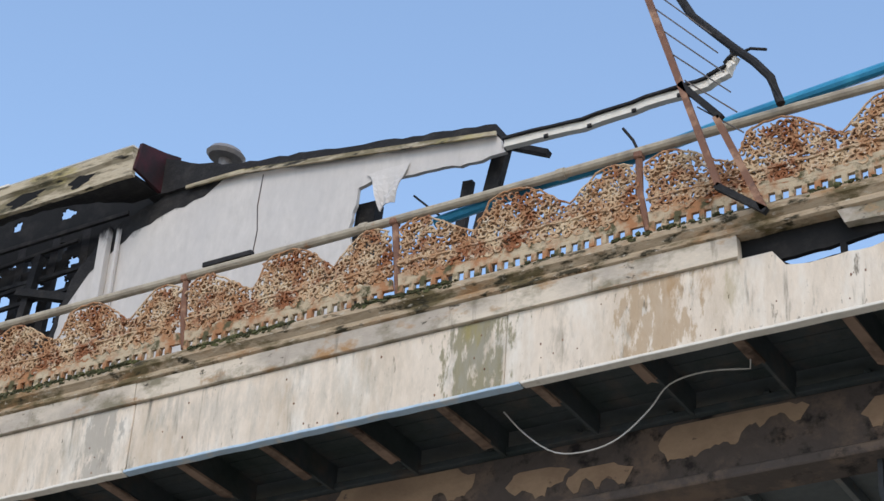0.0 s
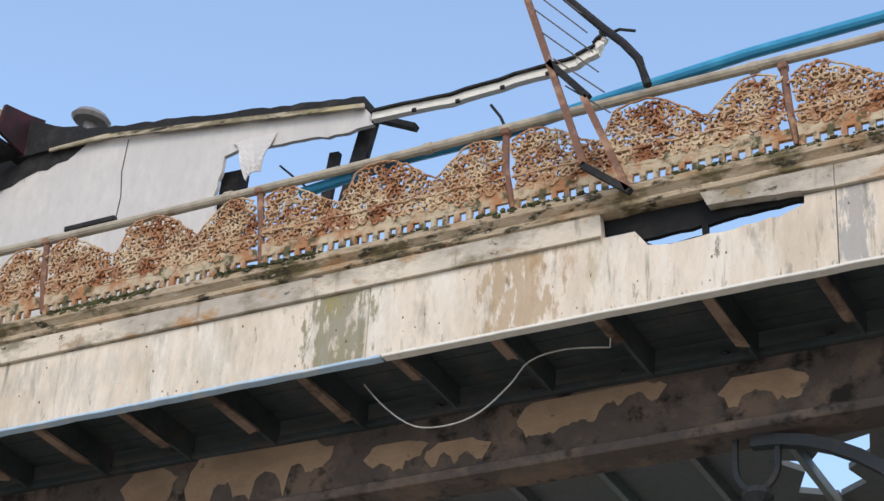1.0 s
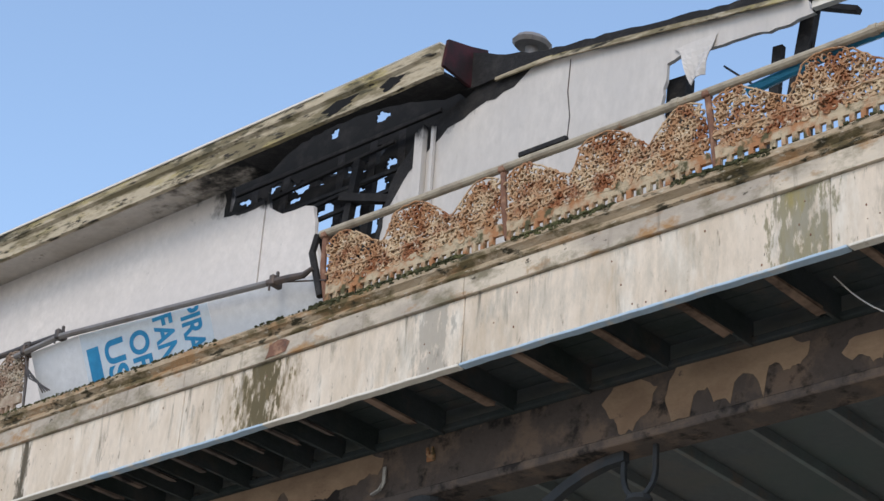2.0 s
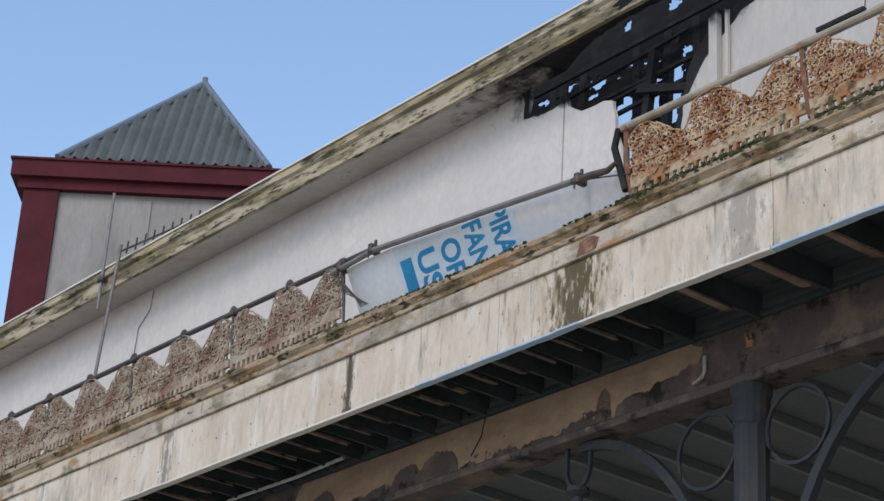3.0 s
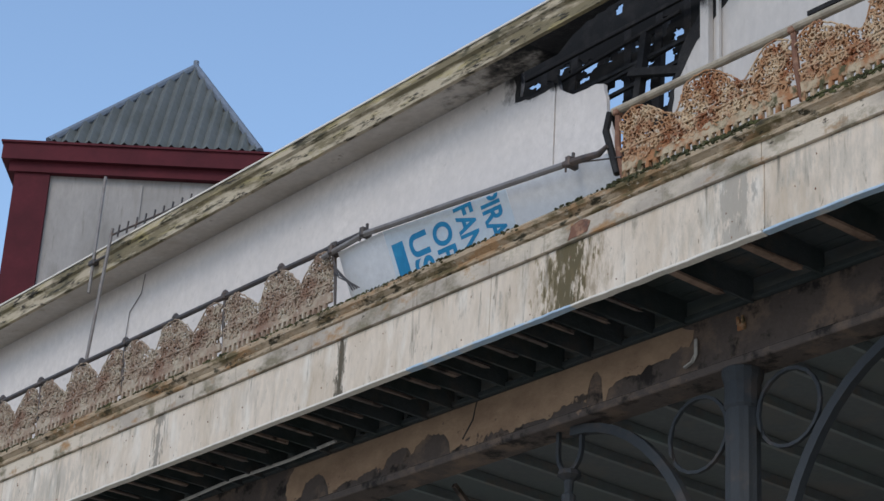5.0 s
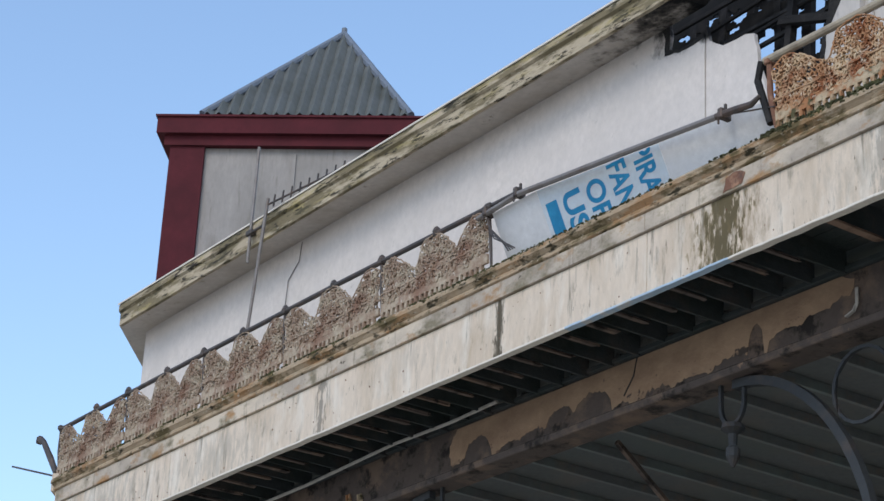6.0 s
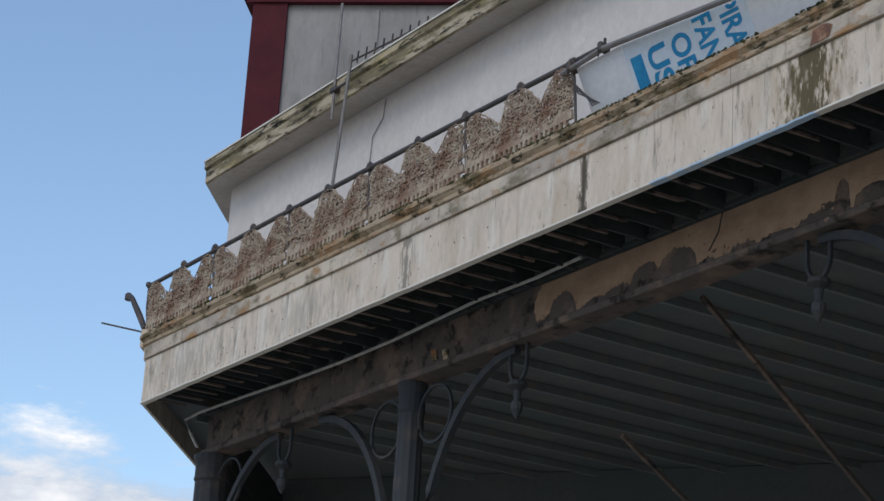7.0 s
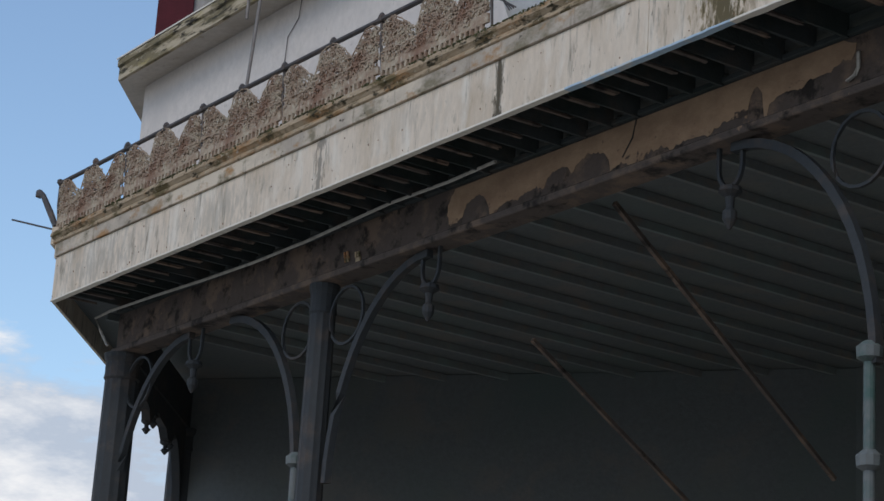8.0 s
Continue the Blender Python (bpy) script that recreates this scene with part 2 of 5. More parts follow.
m_steel = material("dark_steel_tube", [((0.085, 0.075, 0.07),), ((0.14, 0.10, 0.08), 3.0, 0.6, 0.1)], 0.55, 0.2, 40, metal=0.3)
m_grey_pipe = material("grey_scaffold_tube", [((0.25, 0.23, 0.215),), ((0.17, 0.14, 0.12), 3.0, 0.6, 0.1)], 0.55, 0.15, 40, metal=0.3)
m_brown_iron = material("brown_rusty_angle_iron", [((0.20, 0.10, 0.065),), ((0.33, 0.19, 0.12), 4.0, 0.56, 0.06), ((0.10, 0.06, 0.05), 3.0, 0.62, 0.06)], 0.75, 0.3, 40)
m_blue = material("blue_pipe", [((0.03, 0.25, 0.42),), ((0.05, 0.33, 0.5), 2.0, 0.6, 0.1)], 0.45, 0.1, 20)
m_blue_strip = material("pale_blue_drip_strip", [((0.42, 0.55, 0.66),), ((0.55, 0.55, 0.52), 3.0, 0.58, 0.06)], 0.7, 0.2, 30)
m_cream_strip = material("cream_drip_strip", [((0.74, 0.69, 0.60),), ((0.35, 0.28, 0.2), 4.0, 0.68, 0.05)], 0.7, 0.2, 30)
m_red = material("dark_red_paint", [((0.10, 0.017, 0.023),), ((0.065, 0.012, 0.016), 1.2, 0.54, 0.15)], 0.8, 0.15, 18)
m_tower_wall = material("grey_tower_cladding", [((0.36, 0.335, 0.31),), ((0.24, 0.225, 0.205), 0.5, 0.53, 0.15), ((0.20, 0.185, 0.165), 1.6, 0.62, 0.1)], 0.9, 0.15, 12, squeeze=(1, 1, 0.35), streaks=(((0.20, 0.18, 0.16), 0.64),))
m_sheet = material("dull_corrugated_sheet", [((0.17, 0.18, 0.17),), ((0.11, 0.115, 0.10), 0.9, 0.55, 0.15)], 0.6, 0.15, 20, metal=0.2)
m_lead = material("grey_blue_ridge_capping", [((0.17, 0.20, 0.24),), ((0.13, 0.15, 0.18), 2.0, 0.55, 0.1)], 0.55, 0.1, 20)
m_column = material("sooty_painted_iron", [((0.042, 0.047, 0.051),), ((0.075, 0.062, 0.055), 1.8, 0.58, 0.08), ((0.04, 0.044, 0.047), 3.0, 0.57, 0.08)], 0.65, 0.3, 30)
m_pale_pipe = material("pale_grey_colonette", [((0.15, 0.165, 0.165),), ((0.06, 0.11, 0.10), 2.0, 0.58, 0.1)], 0.6, 0.2, 30)
m_panel = material("pale_wall_panel", [((0.76, 0.77, 0.78),), ((0.68, 0.69, 0.70), 1.0, 0.58, 0.1)], 0.6, 0.08, 10)
m_sign = material("pale_blue_sign_sheet", [((0.66, 0.74, 0.80),), ((0.58, 0.67, 0.74), 1.5, 0.6, 0.1)], 0.5, 0.05, 10)
m_letter = material("bright_blue_sign_paint", [((0.02, 0.26, 0.50),), ((0.03, 0.32, 0.56), 2.0, 0.6, 0.1)], 0.5, 0.05, 10)
# Unseen ground, its sand colour raised to bounce light under the balcony.
m_sand = material("light_bouncing_sand", [((0.52, 0.46, 0.37),), ((0.42, 0.37, 0.30), 0.15, 0.55, 0.15)], 0.95, 0.4, 8)
m_cable = material("pale_cable_sheath", [((0.50, 0.48, 0.44),), ((0.3, 0.28, 0.25), 6.0, 0.6, 0.1)], 0.7, 0.1, 40)
m_black_gap = material("black_soot", [((0.014, 0.014, 0.014),), ((0.026, 0.024, 0.023), 3.0, 0.6, 0.1)], 0.95, 0.3, 12)


# ---- mesh helpers ----
def finish(name, bm, mat):
    me = bpy.data.meshes.new(name)
    bmesh.ops.recalc_face_normals(bm, faces=bm.faces)
    bm.to_mesh(me)
    bm.free()
    for mt in (mat if isinstance(mat, (list, tuple)) else [mat]):
        me.materials.append(mt)
    return new(name, me)


def part(name, bm, mat, parent, label=""):
    ob = finish(name, bm, mat)
    ob.parent = parent
    return tagged(ob, label)


def thing(name, label, category, group="", kind="", at=(0, 0, 0)):
    ob = new(name)
    ob.location = at
    return tagged(ob, label, category, group, kind)


def box(bm, x0, x1, y0, y1, z0, z1, bevel=0.0):
    r = bmesh.ops.create_cube(bm, size=1)["verts"]
    for v in r:
        v.co = Vector(((x0 + x1) / 2 + v.co.x * (x1 - x0), (y0 + y1) / 2 + v.co.y * (y1 - y0), (z0 + z1) / 2 + v.co.z * (z1 - z0)))
    if bevel:
        edges = list({e for v in r for e in v.link_edges})
        bmesh.ops.bevel(bm, geom=edges, offset=bevel, segments=1, affect="EDGES")
    return r


def tube(bm, pts, r, sides=8, flat=None, caps=True):
    """A round tube through pts; flat = (width, height) for a flat bar."""
    pts = [Vector(p) for p in pts]
    rings = []
    for i, p in enumerate(pts):
        d = (pts[min(i + 1, len(pts) - 1)] - pts[max(i - 1, 0)]).normalized()
        up = Vector((0, 0, 1)) if abs(d.z) < 0.95 else Vector((0, 1, 0))
        a = d.cross(up).normalized()
        b = a.cross(d).normalized()
        ring = []
        for k in range(sides):
            th = 2 * math.pi * (k + 0.5) / sides
            ca, sb = math.cos(th), math.sin(th)
            if flat:
                ca, sb = math.copysign(flat[0] / 2, ca), math.copysign(flat[1] / 2, sb)
                ring.append(bm.verts.new(p + a * ca + b * sb))
            else:
                rr = r[i] if isinstance(r, (list, tuple)) else r
                ring.append(bm.verts.new(p + a * ca * rr + b * sb * rr))
        rings.append(ring)
    for q, s in zip(rings, rings[1:]):
        for k in range(sides):
            bm.faces.new((q[k], q[(k + 1) % sides], s[(k + 1) % sides], s[k]))
    if caps:
        bm.faces.new(rings[0]), bm.faces.new(rings[-1][::-1])


def bar(bm, p, q, w, h):
    tube(bm, [p, q], 0, 4, (w, h))


def prism_x(bm, profile, x0, x1, dz0=0.0, dz1=0.0):
    """A (y, z) outline drawn out along x."""
    a = [bm.verts.new((x0, y, z + dz0)) for y, z in profile]
    b = [bm.verts.new((x1, y, z + dz1)) for y, z in profile]
    n = len(profile)
    for i in range(n):
        bm.faces.new((a[i], a[(i + 1) % n], b[(i + 1) % n], b[i]))
    bm.faces.new(a), bm.faces.new(b[::-1])


def sheet_y(bm, outline, y0, y1):
    """An (x, z) outline made into a slab from y0 to y1."""
    a = [bm.verts.new((x, y0, z)) for x, z in outline]
    b = [bm.verts.new((x, y1, z)) for x, z in outline]
    n = len(outline)
    bm.faces.new(a), bm.faces.new(b[::-1])
    for i in range(n):
        bm.faces.new((a[i], a[(i + 1) % n], b[(i + 1) % n], b[i]))


def jag(outline, step, amount, seed):
    """More points along an outline, each pushed a little."""
    rng, out = random.Random(seed), []
    for (x0, z0), (x1, z1) in zip(outline, outline[1:]):
        k = max(1, int(math.hypot(x1 - x0, z1 - z0) / step))
        for i in range(k):
            f = i / k
            out.append((x0 + (x1 - x0) * f + rng.uniform(-amount, amount), z0 + (z1 - z0) * f + rng.uniform(-amount, amount)))
    return out + [outline[-1]]


FLOOR = 14.17          # top of the cornice, foot of the railing
WALL = 1.6             # front of the upper wall and of the beam
LEFT, RIGHT = -37.85, 1.5
CH = Vector((-0.77, 0.64, 0))   # way of the slanted corner

# ---- ground ----
bm = bmesh.new()
bmesh.ops.create_grid(bm, x_segments=2, y_segments=2, size=2500)
ground = finish("ground", bm, m_sand)
tagged(ground, "unseen flat beach sand, pale to bounce light under the pier building", "ground", kind="structure")

# ---- balcony edge: fascia boards, frieze, cornice ----
balcony_edge = thing("balcony_edge", "weathered cream balcony edge with stained fascia boards and mossy cornice", "balcony", kind="structure")
JOINTS = [RIGHT, -5.18, -10.37, -15.43, -20.3, -23.55, -28.4, -33.3, LEFT]
rng = random.Random(4)
for x1, x0 in zip(JOINTS, JOINTS[1:]):
    dy = rng.uniform(-0.006, 0.006)
    bm = bmesh.new()
    if x0 < -7 < x1:     # the board with the burnt hole
        top = [(x1 - 0.006, 13.47), (-5.5, 13.47)] + jag([(-5.52, 13.36), (-5.75, 13.3), (-6.5, 13.24), (-7.15, 13.26), (-7.3, 13.47)], 0.12, 0.02, 2) + [(x0 + 0.006, 13.47)]
        sheet_y(bm, top + [(x0 + 0.006, 12.60), (x1 - 0.006, 12.60)], dy, 0.06)
    else:
        box(bm, x0 + 0.006, x1 - 0.006, dy, 0.06, 12.60, 13.47, 0.006)
    part("fascia_board", bm, m_fascia, balcony_edge)
    bm = bmesh.new()
    if x0 < -7 < x1:
        sheet_y(bm, [(x0, 13.48), (-7.66, 13.48)] + jag([(-7.66, 13.40), (-7.68, 13.74)], 0.1, 0.015, 5) + [(x0, 13.74)], -0.045 + dy, 0.06)
        part("frieze_board", bm, m_frieze, balcony_edge)
        bm = bmesh.new()
        sheet_y(bm, [(-5.52, 13.50), (x1, 13.48), (x1, 13.74), (-6.58, 13.74)] + jag([(-6.58, 13.72), (-6.5, 13.58), (-6.2, 13.55), (-5.52, 13.51)], 0.12, 0.015, 6), -0.045 + dy, 0.06)
    else:
        box(bm, x0 + 0.004, x1 - 0.004, -0.045 + dy, 0.06, 13.48, 13.74, 0.006)
    part("frieze_board", bm, m_frieze, balcony_edge)
bm = bmesh.new()
prism_x(bm, [(-0.045, 13.742), (-0.075, 13.76), (-0.075, 13.80), (-0.06, 13.83), (-0.10, 13.88), (-0.125, 13.90), (-0.125, 13.96), (-0.09, 14.0), (-0.06, 14.03), (0.12, 14.12), (0.12, 13.742)], LEFT - 0.1, RIGHT)
bmesh.ops.subdivide_edges(bm, edges=[e for e in bm.edges if abs(e.verts[0].co.x - e.verts[1].co.x) > 1], cuts=240)
for v in bm.verts:
    w = noise.noise(v.co * 3.0) * 0.012 + noise.noise(v.co * 11.0) * 0.012
    v.co += Vector((0, w, w))
part("cornice", bm, m_ledge, balcony_edge, "mossy rust-stained moulded cornice")
for x0, x1, mt, lb in ((LEFT, -22.0, m_cream_strip, ""), (-22.0, -18.7, m_blue_strip, "pale blue drip strip"), (-18.7, -15.46, m_cream_strip, ""), (-15.44, -10.18, m_blue_strip, "pale blue drip strip"), (-10.16, RIGHT, m_cream_strip, "")):
    bm = bmesh.new()
    box(bm, x0, x1, -0.03, 0.09, 12.565, 12.60, 0.006)
    bmesh.ops.subdivide_edges(bm, edges=[e for e in bm.edges if abs(e.verts[0].co.x - e.verts[1].co.x) > 1], cuts=40)
    for v in bm.verts:
        v.co.z += noise.noise(v.co * 2.3) * 0.012 + noise.noise(v.co * 7.0) * 0.006
    part("drip_strip", bm, mt, balcony_edge, lb)
# Flat patch on the frieze; its brown stands for a dark broken-out recess.
bm = bmesh.new()
sheet_y(bm, jag([(-18.75, 13.50), (-18.4, 13.52), (-18.35, 13.66), (-18.5, 13.73), (-18.7, 13.68), (-18.75, 13.52)], 0.06, 0.012, 51)[:-1], -0.058, -0.052)
part("recess_patch", bm, m_brown_iron, balcony_edge, "dark brown patch standing for a broken recess")
rng = random.Random(17)
bm = bmesh.new()
while len(bm.verts) < 8 * 3200:
    x = rng.uniform(-37.5, -3.0)
    thick = 0.9 if -18 < x < -11 else 0.35 if x < -18 else 0.25
    if rng.random() > thick or noise.noise(Vector((x * 0.9, 0, 5))) < -0.15:
        continue
    r, cy, cz = rng.uniform(0.006, 0.018 if x > -18 else 0.012), rng.uniform(-0.125, -0.03), 0
    cz = 14.0 + (cy + 0.09) * 0.5 + rng.uniform(-0.05, 0.03)
    vs = box(bm, x - r * 1.6, x + r * 1.6, cy - r, cy + r, cz - r, cz + r)
    for v in vs:
        v.co += Vector((rng.uniform(-r, r), rng.uniform(-r, r), rng.uniform(-r, r))) * 0.6
tagged(part("moss", bm, m_moss, balcony_edge, "dark green and black moss clumps"), kind="stuff")
# nail heads along the fascia
rng = random.Random(8)
bm = bmesh.new()
for i in range(95):
    x = rng.uniform(LEFT, 0)
    z = rng.choice((12.68, 12.7, 13.0, 13.3, 12.85)) + rng.uniform(-0.03, 0.03)
    if -7.5 < x < -5.4 and z > 13.1:
        continue
    r = rng.uniform(0.004, 0.008)
    box(bm, x - r, x + r, -0.010, 0.0, z - r * rng.uniform(1, 3), z + r)
tagged(part("nail_heads", bm, m_brown_iron, balcony_edge, "rusty nail heads"), kind="stuff")
# slanted corner of the balcony, going back from its end
bm = bmesh.new()
N = Vector((-0.64, -0.77, 0))
for (z0, z1, out) in ((12.57, 13.47, 0.0), (13.47, 13.74, 0.045), (13.74, 14.1, 0.15)):
    a = Vector((LEFT, 0, 0)) + N * out
    b = a + CH * 9
    ring = [a, b, b - N * (0.06 + out), a - N * (0.06 + out)]
    lo = [bm.verts.new((p.x, p.y, z0)) for p in ring]
    hi = [bm.verts.new((p.x, p.y, z1)) for p in ring]
    for i in range(4):
        bm.faces.new((lo[i], lo[(i + 1) % 4], hi[(i + 1) % 4], hi[i]))
    bm.faces.new(lo), bm.faces.new(hi)
part("corner_fascia", bm, m_fascia, balcony_edge)

# blackened joist ends behind the burnt hole, with the sky in the slots
bm = bmesh.new()
sheet_y(bm, jag([(-7.75, 13.12), (-5.4, 13.12), (-5.4, 13.34), (-5.6, 13.33), (-6.5, 13.27), (-6.6, 13.33), (-7.1, 13.30), (-7.25, 13.40), (-7.75, 13.42)], 0.1, 0.012, 41), 0.10, 0.16)
part("burnt_board", bm, m_black_gap, balcony_edge, "burnt black board")
bm = bmesh.new()
sheet_y(bm, jag([(-7.75, 13.4), (-7.2, 13.42), (-6.62, 13.44), (-6.6, 13.30), (-6.56, 13.30), (-6.54, 13.44), (-5.6, 13.50), (-5.4, 13.46), (-5.4, 13.8), (-7.75, 13.8)], 0.1, 0.012, 42), 0.09, 0.15)
part("burnt_board", bm, m_black_gap, balcony_edge, "burnt black board")

# deck above the joists, as one slab with boards
bm = bmesh.new()
outline = [(RIGHT, 0.07), (LEFT, 0.07), (LEFT + CH.x * 9, CH.y * 9 + 0.07), (LEFT + CH.x * 9 + 6, 16), (-7.03, 16), (-7.03, 5.75), (-7.45, 5.5), (-7.2, 5.0), (-7.5, 4.55), (-7.05, 4.75), (-6.85, 4.5), (-6.2, 4.3), (-6.35, 4.8), (-6.7, 5.1), (-6.6, 5.5), (-7.0, 5.75), (-7.0, 16), (RIGHT, 16)]
lo = [bm.verts.new((x, y, 13.02)) for x, y in outline]
hi = [bm.verts.new((x, y, 13.1)) for x, y in outline]
for i in range(len(outline)):
    k = (i + 1) % len(outline)
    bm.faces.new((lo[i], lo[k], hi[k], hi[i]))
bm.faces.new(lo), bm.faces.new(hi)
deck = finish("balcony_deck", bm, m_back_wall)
tagged(deck, "timber deck over the covered space, with its shade in the colour", "deck", kind="structure")

# joists below the deck
joist_thing = thing("deck_joists", "timber joists with shade-dark sides and ground-lit brown battens under the balcony deck", "joist", kind="structure")
rng = random.Random(3)
x = -13.55 + 1.163 * 12
while x > LEFT + 0.3:
    near = x > -18
    bm = bmesh.new()
    box(bm, x - 0.024, x + 0.024, 0.08, WALL - 0.03, 12.66 + rng.uniform(-0.03, 0.03), 13.015, 0.006)
    joist = part("joist", bm, m_shade_wood, joist_thing)
    # Paler battens stand for joist bottoms that catch light from the ground.
    bm = bmesh.new()
    w = 0.06 if near else 0.035
    box(bm, x - w, x + w, 0.085, (0.62 if -10.5 < x < -7 else 1.08 if near else 0.75) + rng.uniform(-0.1, 0.1), 12.575, 12.615, 0.006)
    for v in bm.verts:
        if v.co.y > 0.3:
            v.co += Vector((rng.uniform(-0.02, 0.02), rng.uniform(-0.06, 0.06), rng.uniform(0, 0.02)))
    part("batten", bm, m_batten_lit if near else m_beam_dark, joist, "brown batten, paler than its joist for ground bounce")
    x -= 1.163 if near else 0.5815
# Boards added below the deck slab to hold the dark between the joists.
for k in range(7):
    bm = bmesh.new()
    box(bm, LEFT, RIGHT - 0.3, 0.10 + 0.215 * k, 0.305 + 0.215 * k, 12.985 + 0.004 * (k % 2), 13.016, 0.004)
    part("shade_board", bm, m_shade_wood, joist_thing)
x = RIGHT - 0.5
while x > LEFT - 2:
    bm = bmesh.new()
    box(bm, x - 0.04, x + 0.04, WALL + 0.3, 15, 12.86, 13.015, 0.006)
    part("joist", bm, m_dark_wood, joist_thing)
    x -= 1.15

# ---- main beam ----
main_beam = thing("main_beam", "long beam with peeling tan paint on the column heads", "beam", kind="structure")
bm = bmesh.new()
box(bm, LEFT - 0.2, RIGHT, WALL, WALL + 0.25, 11.952, 12.678, 0.01)
part("web", bm, m_beam_dark, main_beam)


def paint_patch(x0, x1, top, low, scabs, seed):
    """Old paint on the beam's web; scabs: (x, half width, height) where it has flaked off from below."""
    rng = random.Random(seed)
    lower, x = [], x0
    while x < x1:
        h = max([0.0] + [hh * math.sqrt(max(0.0, 1 - ((x - c) / w) ** 2)) ** 0.7 for c, w, hh in scabs])
        lower.append((x, low + h + rng.uniform(-0.02, 0.06) * rng.random()))
        x += rng.uniform(0.025, 0.06)
    right = jag([(x1, lower[-1][1] + 0.02), (x1 + 0.08, (top + lower[-1][1]) / 2 + 0.05), (x1 - 0.15, top)], 0.07, 0.025, seed + 1)
    left = jag([(x0 + 0.05, top), (x0 - 0.12, (top + lower[0][1]) / 2), (x0, lower[0][1] + 0.02)], 0.07, 0.025, seed + 2)
    bm = bmesh.new()
    sheet_y(bm, lower + right + left[:-1], WALL - 0.006, WALL - 0.001)
    part("paint_patch", bm, m_beam, main_beam, "peeling tan paint")


paint_patch(-26.8, -18.15, 12.665, 11.958, ((-26.15, 0.35, 0.42), (-25.3, 0.3, 0.15), (-24.75, 0.35, 0.2), (-24.1, 0.35, 0.38), (-23.35, 0.45, 0.42), (-22.7, 0.2, 0.1), (-21.9, 0.3, 0.12), (-21.2, 0.4, 0.1), (-20.4, 0.4, 0.15), (-19.9, 0.16, 0.5), (-19.3, 0.4, 0.28), (-18.7, 0.45, 0.34), (-18.3, 0.3, 0.42)), 60)
paint_patch(-14.42, -13.82, 12.66, 12.0, ((-14.4, 0.1, 0.25), (-13.8, 0.25, 0.2)), 63)
paint_patch(-13.52, -11.72, 12.66, 12.0, ((-13.1, 0.16, 0.3), (-12.85, 0.15, 0.12), (-12.5, 0.2, 0.36), (-12.1, 0.14, 0.4), (-11.8, 0.2, 0.3)), 66)
paint_patch(-11.1, -10.52, 12.44, 12.08, ((-11.0, 0.15, 0.1), (-10.6, 0.12, 0.12)), 69)
paint_patch(-10.36, -9.72, 12.34, 12.06, ((-10.2, 0.1, 0.12), (-9.95, 0.1, 0.1)), 72)
paint_patch(-9.22, -7.66, 12.64, 12.1, ((-9.1, 0.25, 0.12), (-8.62, 0.3, 0.2), (-8.25, 0.16, 0.36), (-7.95, 0.2, 0.42), (-7.7, 0.2, 0.3)), 75)
paint_patch(-6.9, -6.1, 12.5, 12.15, ((-6.6, 0.2, 0.15),), 78)
bm = bmesh.new()
box(bm, LEFT - 0.2, RIGHT, WALL - 0.12, WALL + 0.37, 11.83, 11.95, 0.02)
part("lower_flange", bm, m_beam_dark, main_beam, "rust-brown lower flange")
bm = bmesh.new()
box(bm, LEFT - 0.2, RIGHT, WALL - 0.08, WALL + 0.33, 12.68, 12.76, 0.01)
part("upper_flange", bm, m_shade_wood, main_beam)
bm = bmesh.new()
p = Vector((LEFT - 0.2, WALL + 0.1, 0))
for z0, z1 in ((11.85, 12.7),):
    ring = [p, p + CH * 8, p + CH * 8 - N * 0.25, p - N * 0.25]
    lo = [bm.verts.new((q.x, q.y, z0)) for q in ring]
    hi = [bm.verts.new((q.x, q.y, z1)) for q in ring]
    for i in range(4):
        bm.faces.new((lo[i], lo[(i + 1) % 4], hi[(i + 1) % 4], hi[i]))
    bm.faces.new(lo), bm.faces.new(hi)
part("corner_web", bm, m_column, main_beam)

# small fittings on the beam
for fx, fz in ((-17.24, 12.38), (-29.75, 12.1), (-29.4, 12.03)):
    fit_ob = thing("insulator", "small pale ceramic insulator on the scorched beam", "insulator", "insulators on the beam")
    bm = bmesh.new()
    box(bm, fx - 0.07, fx + 0.07, WALL - 0.035, WALL, fz - 0.05, fz + 0.05, 0.012)
    part("back_plate", bm, m_base, fit_ob)
    bm = bmesh.new()
    for dx in (-0.04, 0.04):
        tube(bm, [(fx + dx, WALL - 0.03, fz + 0.04), (fx + dx, WALL - 0.05, fz + 0.13)], [0.03, 0.02], 8)
    part("peg", bm, m_base, fit_ob)
hook = thing("bent_strip", "short bent pale strip hooked onto the beam", "strip")
bm = bmesh.new()
tube(bm, [(-18.02, WALL - 0.03, 12.42), (-18.0, WALL - 0.05, 12.2), (-18.06, WALL - 0.06, 12.1), (-18.2, WALL - 0.05, 12.06)], 0, 4, (0.05, 0.02))
part("strip", bm, m_cable, hook)

bm = bmesh.new()
tube(bm, [(-22.35, WALL - 0.01, 12.66), (-22.42, WALL - 0.012, 12.4), (-22.63, WALL - 0.012, 12.15)], 0.012, 5)
dangle = thing("thin_cord", "thin dark cord hanging down the face of the beam", "cord")
part("strand", bm, m_column, dangle)

# added walls that close the covered space and keep its back dark
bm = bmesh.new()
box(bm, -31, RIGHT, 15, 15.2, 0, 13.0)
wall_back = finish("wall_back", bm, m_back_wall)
tagged(wall_back, "dark back wall added under the balcony, with shade in its colour", "wall", kind="structure")
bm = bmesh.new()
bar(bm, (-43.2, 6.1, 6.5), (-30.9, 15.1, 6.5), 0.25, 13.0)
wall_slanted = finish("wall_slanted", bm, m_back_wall)
